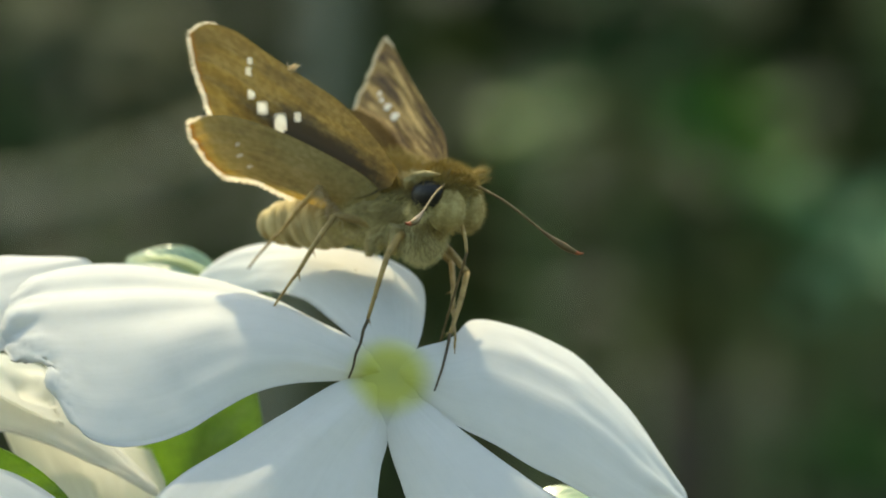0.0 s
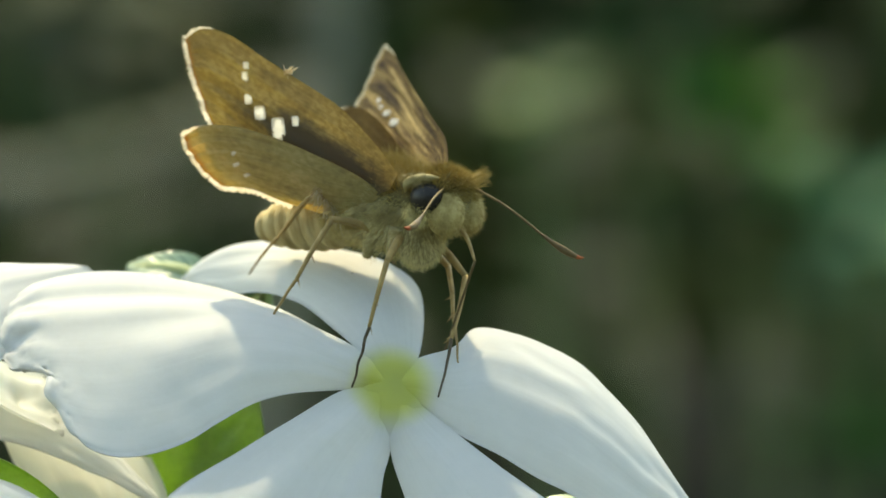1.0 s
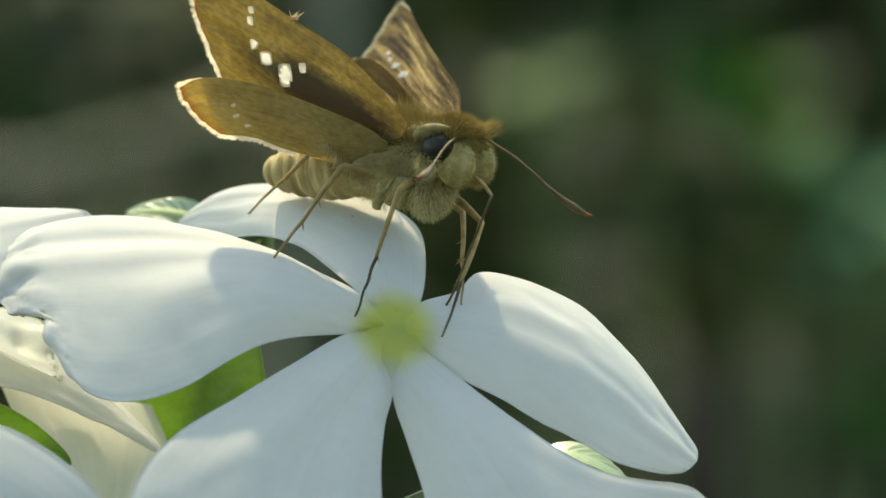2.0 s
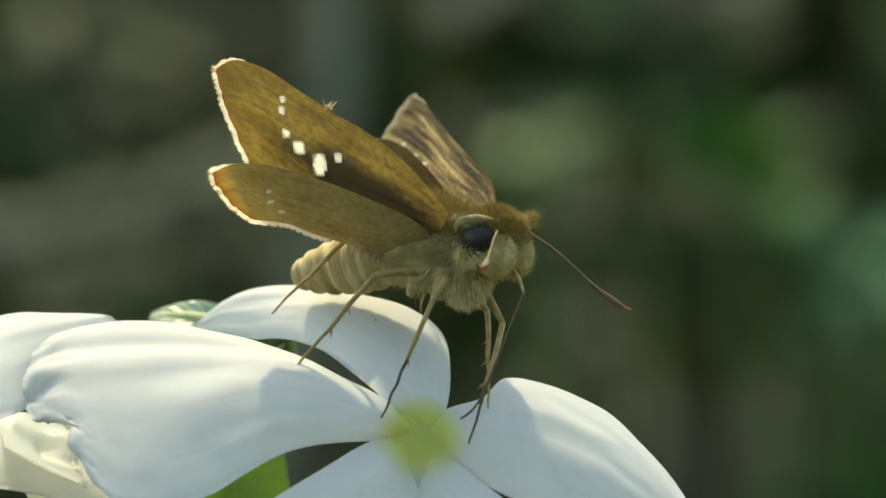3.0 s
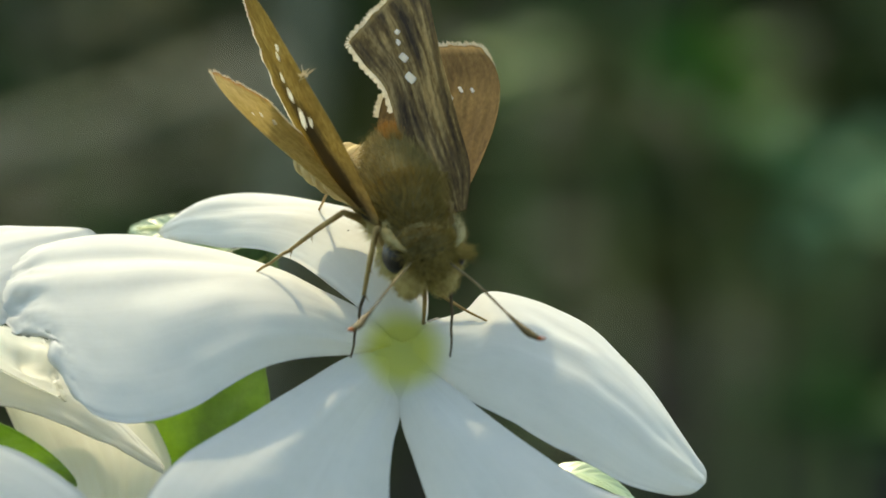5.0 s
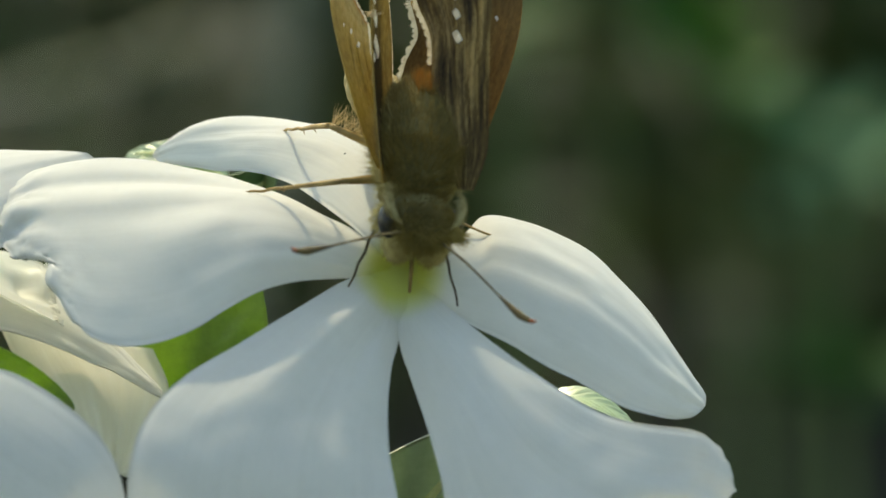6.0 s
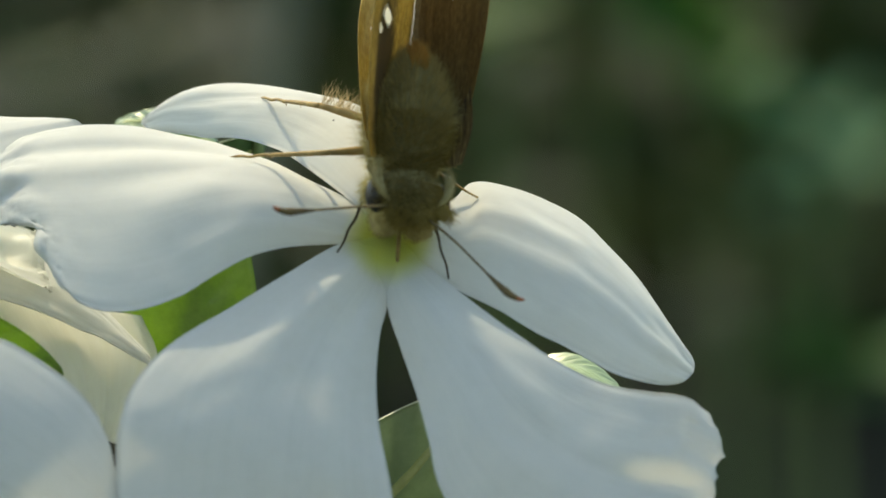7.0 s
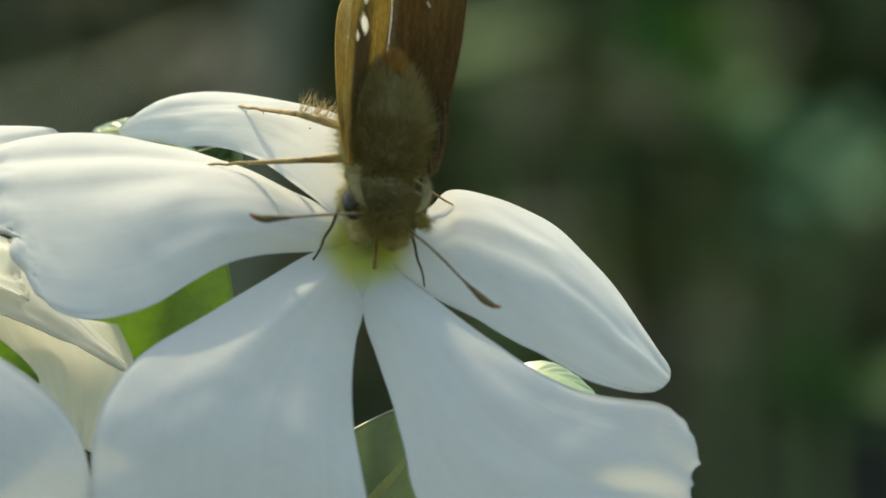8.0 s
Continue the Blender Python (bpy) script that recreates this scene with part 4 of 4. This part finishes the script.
def antenna(side):
    beads = [0.10 + 0.022 * (k % 2) - 0.0006 * k for k in range(45)]
    a = part("antenna", tube("antenna", [(0, 0, 0), (3.3, 0, 0.3), (6.9, 0, 0.1)], beads, 7, 90), ANTENNA, butterfly, "thin beaded brown antenna")
    club = part("club", tube("club", [(6.8, 0, 0.1), (8.0, 0, 0.05), (9.2, 0, 0.1), (10.0, 0.15 * side, 0.2)], [0.095, 0.2, 0.31, 0.2], 9, 16), CLUB, a, "dark swollen antenna club")
    part("hook", tube("hook", [(9.9, 0.13 * side, 0.18), (10.25, 0.25 * side, 0.3), (10.5, 0.35 * side, 0.5)], [0.2, 0.14, 0.04], 8, 8), CHITIN_RED, club, "reddish hooked tip of the club")
    return a


antenna_right, antenna_left = antenna(-1), antenna(1)


def limb(names, lengths, radii, mats, labels):
    """A leg's two hinged pieces, each along its own +x, with foot and spurs on the second."""
    made = []
    for k in (0, 1):
        ln, r = lengths[k], radii[k]
        if k == 0:
            made.append(part(names[k], tube(names[k], [(0, 0, 0), (ln * 0.5, 0, 0.06 * ln), (ln, 0, 0)], r, 8, 10), mats[k], butterfly, labels[k]))
        else:
            shin = ln * 0.52
            tib = part(names[k], tube(names[k], [(0, 0, 0), (shin * 0.5, 0, 0.1), (shin, 0, 0)], r, 8, 10), mats[k], butterfly, labels[k])
            joints, rr = [], []
            for i in range(6):
                x = shin + (ln - shin) * i / 5
                joints.append((x, 0.05 * (-1) ** i, 0.12 * math.sin(i * 0.6))), rr.append(r[-1] * (0.95 - 0.09 * i))
            part("tarsus", tube("tarsus", joints, rr, 7, 24), mats[2], tib, "thin jointed foot")
            part("spur", hairs("spur", [np.array((shin * 0.97, 0, 0))] * 2 + [np.array((shin * 0.6, 0, 0))], [(0.8, 0.5, -0.5), (0.8, -0.4, -0.6), (0.8, 0.3, -0.7)], [0.9, 0.8, 0.7], 0.07, 3), CHITIN, tib)
            made.append(tib)
    return made


# ---- how it all moves ----
def eased(rows, t):
    """Values between timed rows (t, tuple of numbers), easing from row to row."""
    if t <= rows[0][0]:
        return np.array(rows[0][1], float)
    for (a, p), (b, q) in zip(rows, rows[1:]):
        if t <= b:
            u = (t - a) / (b - a)
            u = u * u * (3 - 2 * u)
            return np.array(p, float) * (1 - u) + np.array(q, float) * u
    return np.array(rows[-1][1], float)


def axes(x, z, at=(0, 0, 0)):
    """A pose whose x axis lies along x and whose z axis leans towards z; at in millimetres."""
    x = Vector(x).normalized()
    y = Vector(z).cross(x).normalized()
    z = x.cross(y)
    m = Matrix((x, y, z)).transposed().to_4x4()
    m.translation = Vector(at) * MM
    return m


# thorax place (stage mm), forward way, back's way
BODY = [
    (0.0, (*(0.29, 18.74, -6.00), 0.80, 0.02, 0.60, 0.00, 1.0, 0.05)),
    (0.4, (*(0.00, 19.20, -6.00), 0.80, 0.01, 0.60, 0.00, 1.0, 0.05)),
    (1.0, (*(0.00, 19.16, -6.00), 0.80, 0.00, 0.60, 0.00, 1.0, 0.05)),
    (2.3, (*(0.69, 18.49, -6.00), 0.80, 0.00, 0.60, 0.00, 1.0, 0.05)),
    (2.5, (*(0.82, 18.41, -6.00), 0.80, -0.02, 0.60, 0.00, 1.0, 0.05)),
    (2.8, (*(1.38, 19.88, -6.00), 0.85, -0.04, 0.53, 0.00, 1.0, 0.05)),
    (3.5, (*(1.21, 20.09, -6.00), 0.85, -0.02, 0.53, 0.00, 1.0, 0.05)),
    (4.0, (*(1.21, 20.31, -6.00), 0.85, -0.03, 0.53, 0.00, 1.0, 0.05)),
    (5.3, (*(0.47, 15.14, 0.50), 0.14, -0.80, 0.60, 0.15, 0.60, 0.80)),
    (5.7, (*(0.64, 14.72, 0.50), 0.08, -0.86, 0.52, 0.25, 0.52, 0.86)),
    (6.1, (*(1.75, 12.97, 0.50), 0.0, -0.92, 0.40, 0.30, 0.40, 0.92)),
    (6.5, (*(1.71, 12.67, 0.50), -0.03, -0.93, 0.37, 0.30, 0.37, 0.93)),
    (8.0, (*(1.83, 12.67, 0.50), -0.03, -0.93, 0.37, 0.30, 0.37, 0.93)),
]
# base-to-apex and base-to-rear-corner ways of each wing: in the body's space at first, in stage space once it has turned
WINGS = [
    (fore_right, (2.9, -3.2, 1.5), [(0, (-17.2, -2.1, 13.2, -13.7, -1.3, 3.2)), (0.5, (-17.7, -2.1, 12.5, -13.5, -1.1, 2.9)), (1, (-17.7, -2.1, 12.5, -13.5, -1.1, 2.9)), (2.5, (-17.2, -3.9, 13.4, -14.2, -1.7, 3.7)), (2.9, (-18.0, -4.4, 12.7, -14.6, -2.0, 3.1)), (3.5, (-18.0, -4.4, 12.6, -14.6, -2.0, 3.1)), (4.2, (-18.1, -4.5, 12.2, -14.6, -2.0, 2.9))],
     [(5.3, (-8.2, 17.8, -6.7, -5.7, 9.3, -9.7)), (5.5, (-6.6, 18.4, -6.7, -4.6, 9.7, -9.7)), (6, (-1.0, 20.0, -2.5, 0.8, 11.5, -9.5)), (6.4, (1.3, 20.6, -0.4, 3.6, 12.6, -7.9)), (8, (1.3, 20.6, -0.4, 3.6, 12.6, -7.9))]),
    (fore_left, (2.9, 3.0, 1.8), [(0, (-12.6, 10.1, 12.1, -15.4, 7.7, 4.4)), (0.5, (-12.6, 10.1, 11.1, -15.3, 7.7, 4.0)), (1.2, (-12.6, 10.1, 10.7, -15.3, 7.7, 4.0)), (2.3, (-13.2, 11.5, 10.9, -14.8, 5.9, 2.7)), (2.5, (-13.2, 11.5, 10.9, -14.8, 5.9, 2.7)), (2.9, (-14.9, 12.1, 10.6, -14.0, 3.9, 0.4)), (4.2, (-14.8, 12.1, 10.0, -14.0, 3.9, 0.2))],
     [(5.3, (-3.2, 17.2, -3.5, -9.7, 7.7, -6.5)), (5.5, (-2.2, 17.8, -3.4, -9.0, 8.1, -6.4)), (6, (2.4, 19.0, -0.2, -7.6, 11.0, -6.2)), (6.4, (1.2, 19.0, -8.2, -7.6, 12.0, -13.2)), (8, (1.2, 19.0, -8.2, -7.6, 12.0, -13.2))]),
    (hind_right, (1.3, -3.2, 0.4), [(0, (-15.5, -3.7, 6.6, -6.5, 0.6, -2.7)), (0.5, (-15.9, -3.7, 5.5, -6.3, 0.6, -3.1)), (1.2, (-15.9, -3.7, 5.5, -6.3, 0.6, -3.1)), (2.3, (-13.3, -6.0, 4.7, -6.9, 0.2, -2.2)), (3, (-13.8, -6.2, 4.6, -6.9, 0.2, -2.7)), (4.2, (-13.9, -6.3, 4.0, -6.9, 0.2, -2.9))],
     [(5.3, (-10.9, 11.4, -5.0, -1.9, 8.4, -10.0)), (5.5, (-9.9, 13.1, -5.0, -1.3, 8.9, -10.0)), (6, (-3.6, 15.3, -6.7, 0.2, 10.3, -9.7)), (6.4, (0.2, 12.6, -11.6, 2.6, 8.2, -13.0)), (8, (0.2, 12.6, -11.6, 2.6, 8.2, -13.0))]),
    (hind_left, (0.6, 3.2, 0.6), [(0, (-13.6, 7.5, 6.6, -7.0, 3.5, 1.8)), (4.2, (-13.6, 7.5, 6.6, -7.0, 3.5, 1.8))],
     [(5.3, (4.0, 10.0, -11.1, -2.2, 10.6, -8.1)), (5.5, (4.7, 10.6, -10.5, -1.7, 10.8, -7.6)), (6, (3.7, 14.4, -4.8, -2.8, 9.9, -5.8)), (6.4, (1.9, 16.4, -1.2, -5.3, 10.4, -5.7)), (8, (1.9, 16.5, -1.2, -5.3, 10.5, -5.7))]),
]
# hips (body), bend hint (body), feet (stage mm) over time
LEGS = [
    ("fore right", (2.2, -1.2, -2.6), (0.5, -1.0, 0.2, 0.37, -0.4, 0.93), [(0, (-2.90, 4.61, 0.50)), (1.2, (-2.82, 4.61, 0.50)), (2.3, (-2.69, 6.01, 0.50)), (4.2, (-2.82, 6.48, 0.50)), (5.3, (-3.75, 3.75, 1.00)), (6.4, (-3.62, 3.79, 1.00)), (8, (-3.62, 3.79, 1.00))]),
    ("mid right", (0.4, -1.6, -2.7), (-0.6, -1.0, 1.2, 0.37, 0.0, 0.93), [(0, (-9.60, 8.70, -2.00)), (4.2, (-9.90, 9.35, -2.00)), (5.3, (-12.27, 9.99, -4.00)), (6.3, (-12.64, 11.08, -5.00)), (8, (-12.64, 11.08, -5.00))]),
    ("hind right", (-1.6, -1.6, -2.4), (-1.0, -0.8, 0.9, 0.37, 0.0, 0.93), [(0, (-11.04, 13.36, -13.00)), (4.2, (-11.30, 14.54, -13.00)), (5.3, (-5.03, 15.52, -12.00)), (6.3, (-10.14, 15.98, -14.00)), (8, (-10.14, 15.98, -14.00))]),
    ("fore left", (2.2, 1.2, -2.6), (0.6, 0.8, -0.2, 0.37, -0.1, 0.93), [(0, (3.66, 3.66, 1.50)), (2.3, (3.79, 4.26, 1.50)), (4.2, (3.83, 4.34, 1.50)), (5.3, (3.87, 4.26, 1.50)), (6.3, (4.73, 1.83, 1.50)), (8, (4.73, 1.83, 1.50))]),
    ("mid left", (0.6, 1.6, -2.7), (0.2, 1.0, 0.2, 0.0, -1.0, -0.3), [(0, (5.22, 6.42, -1.00)), (4.2, (5.31, 7.02, -1.00)), (5.3, (7.33, 6.86, -2.00)), (6.3, (7.04, 7.95, -3.00)), (8, (7.04, 7.95, -3.00))]),
    ("hind left", (-1.6, 1.6, -2.4), (-0.6, 1.0, 0.5, 0.0, -1.0, -0.3), [(0, (0.22, 14.43, -12.00)), (4.2, (0.22, 14.43, -12.00)), (5.3, (2.40, 12.24, -12.00)), (6.3, (3.44, 12.06, -10.00)), (8, (3.44, 12.06, -10.00))]),
]
ANTENNAE = [
    (antenna_left, (6.9, 1.1, 1.0), [(0, (8.1, -5.7, 1.5)), (1.2, (8.1, -5.7, 1.5)), (2.3, (8.2, -6.6, 0.6)), (4.2, (8.3, -6.9, 0.0)), (5.3, (5.8, -5.4, 5.0)), (6.3, (6.1, -5.8, 3.5)), (8, (6.1, -5.8, 3.5))]),
    (antenna_right, (6.4, -1.1, 1.0), [(0, (-2.7, -3.6, 8.7)), (2.5, (-2.7, -3.6, 8.7)), (3.2, (-0.9, -3.4, 9.2)), (4.2, (-0.9, -3.4, 9.2)), (5.3, (-4.6, -5.0, 5.0)), (6.3, (-7.6, -0.5, 4.0)), (8, (-7.6, -0.5, 4.0))]),
]
TONGUE = [(0, (0.10, 4.80, -7.00)), (1.2, (0.10, 4.80, -7.50)), (2.5, (0.20, 4.90, -3.00)), (4.2, (0.30, 4.95, 0.00)), (5.0, (0.20, 4.60, -13.00)), (8, (0.39, 4.75, -13.00))]
TURN_A, TURN_B = ((-9.5, 4, -7.5), 5.5), ((-3, 6, -11), 6.5)
TIMES = [k / 10 for k in range(81)]


def body_at(t):
    v = eased(BODY, t)
    return axes(v[3:6], v[6:9], v[:3])


ABDOMEN_LATE = [tuple((body_at(t).to_3x3().inverted() @ Vector(w)).normalized()) for w, t in (TURN_A, TURN_B)]


def hinge(root, tip, hint, la, lb):
    """Where the joint of two pieces lies between root and tip, bent towards hint."""
    root, tip = Vector(root), Vector(tip)
    d = tip - root
    dist = min(d.length, (la + lb) * 0.999)
    d.normalize()
    a = (la * la - lb * lb + dist * dist) / (2 * dist)
    h = math.sqrt(max(la * la - a * a, 0.0))
    side = Vector(hint) - d * d.dot(Vector(hint))
    return root + d * a + side.normalized() * h, root + d * dist


def motions():
    walk(butterfly, [(t, STAGE @ body_at(t)) for t in TIMES])
    for w, base, early, late in WINGS:
        keyed, rows = [], list(early)
        for t, v in late:
            turn = body_at(t).to_3x3().inverted()
            rows.append((t, (*(turn @ Vector(v[:3])), *(turn @ Vector(v[3:])))))
        for t in TIMES:
            v = eased(rows, t)
            apex, rear = Vector(v[:3]), Vector(v[3:])
            keyed.append((t, axes(apex, apex.cross(-rear), base)))
        walk(w, keyed)
    for name, hip, hint, feet in LEGS:
        spots = [body_at(t).inverted() @ (Vector(eased(feet, t)) * MM) * 1000 for t in TIMES]
        reach = max((s - Vector(hip)).length for s in spots) * 1.04
        la, lb = reach * 0.30, reach * 0.73
        femur, tibia = limb(("femur", "tibia"), (la, lb), ([0.30, 0.36, 0.24], [0.24, 0.2, 0.15]), (CHITIN, CHITIN, CHITIN_DARK if name.startswith("fore") else CHITIN), ("brown upper leg", "thin brown lower leg with spurs"))
        rows_a, rows_b = [], []
        for t, s in zip(TIMES, spots):
            bend = Vector(eased([(0, hint[:3]), (4.2, hint[:3]), (5.6, hint[3:]), (8, hint[3:])], t))
            knee, end = hinge(hip, s, bend, la, lb)
            rows_a.append((t, axes(knee - Vector(hip), bend, hip)))
            rows_b.append((t, axes(end - knee, bend, knee)))
        if name == "hind right":
            rng = np.random.RandomState(9)
            roots = [np.array((rng.uniform(0.45, 1.0) * la, rng.uniform(-0.2, 0.2), 0.1)) for k in range(60)]
            ways = [np.array((rng.normal(-0.1, 0.35), -1.0, rng.normal(0, 0.3))) for k in range(60)]
            part("tuft", hairs("tuft", roots, ways, rng.uniform(1.2, 2.6, 60), 0.03, 5), FRINGE, femur, "tuft of long pale bristles")
        walk(femur, rows_a)
        walk(tibia, rows_b)
    for a, base, rows in ANTENNAE:
        keyed = []
        for t in TIMES:
            way = body_at(t).to_3x3().inverted() @ Vector(eased(rows, t))
            keyed.append((t, axes(way, (0, 0.1, 1), base)))
        walk(a, keyed)
    keyed = []
    for t in TIMES:
        way = eased([(0, (-1, 0, -0.04)), (0.4, (-1, 0, -0.07)), (1.2, (-1, 0, -0.07)), (2.3, (-1, 0, 0.0)), (2.5, (-1, 0, 0.02)), (3.0, (-1, 0, -0.20)), (4.2, (-1, 0, -0.23)), (5.3, ABDOMEN_LATE[0]), (5.6, ABDOMEN_LATE[0]), (6.3, ABDOMEN_LATE[1]), (8, ABDOMEN_LATE[1])], t)
        keyed.append((t, axes(way, (0, 0, 1), (-3.0, 0, -1.2))))
    walk(abdomen, keyed)
    base = Vector((6.6, 0, -1.9))
    up, low = 3.6, 13.5
    upper = part("proboscis", tube("proboscis", [(0, 0, 0), (up * 0.5, 0, 0.2), (up, 0, 0)], [0.18, 0.16, 0.12], 8, 10), CHITIN, butterfly, "pale brown straw-like proboscis")
    lower = part("proboscis_tip", tube("proboscis_tip", [(0, 0, 0), (4.5, 0, 1.6), (8.6, 0, 2.9), (11.2, 0, 1.9), (low, 0, 0)], [0.11, 0.10, 0.10, 0.08, 0.05], 7, 24), CLUB, butterfly, "fine dark bent proboscis tip")
    rows_a, rows_b = [], []
    for t in TIMES:
        turn = body_at(t)
        s = turn.inverted() @ (Vector(eased(TONGUE, t)) * MM) * 1000
        bend = turn.to_3x3().inverted() @ Vector(eased([(0, (0.6, 0, 1.2)), (0.5, (1.0, 0, 1.2)), (4.2, (1.0, 0, 1.2)), (5.3, (0, -1, 1)), (8, (0, -1, 1))], t))
        elbow, end = hinge(base, s, bend, up, low)
        rows_a.append((t, axes(elbow - base, bend, base)))
        bow = turn.to_3x3().inverted() @ Vector(eased([(0, (1.0, -0.7, 1.2)), (4.2, (1.0, -0.7, 1.2)), (4.75, (1.0, 0.5, 0.0)), (5.3, (0.3, 0.6, -1.0)), (8, (0.3, 0.6, -1.0))], t))
        rows_b.append((t, axes(end - elbow, bow, elbow)))
    walk(upper, rows_a)
    walk(lower, rows_b)
    lift = [(0, (-3.2, -4.5, 0)), (0.5, (-1.8, -2.0, 0)), (1.0, (-1.2, -1.6, 0)), (2.3, (-0.6, -1.0, 0)), (2.5, (0, 0, 0)), (4.2, (0, 0, 0)), (5.3, (1.7, 5.0, 0)), (8, (1.7, 5.0, 0))]
    walk(back_petal, [(t, pose(0, 0, 0, *eased(lift, t))) for t in TIMES])


motions()
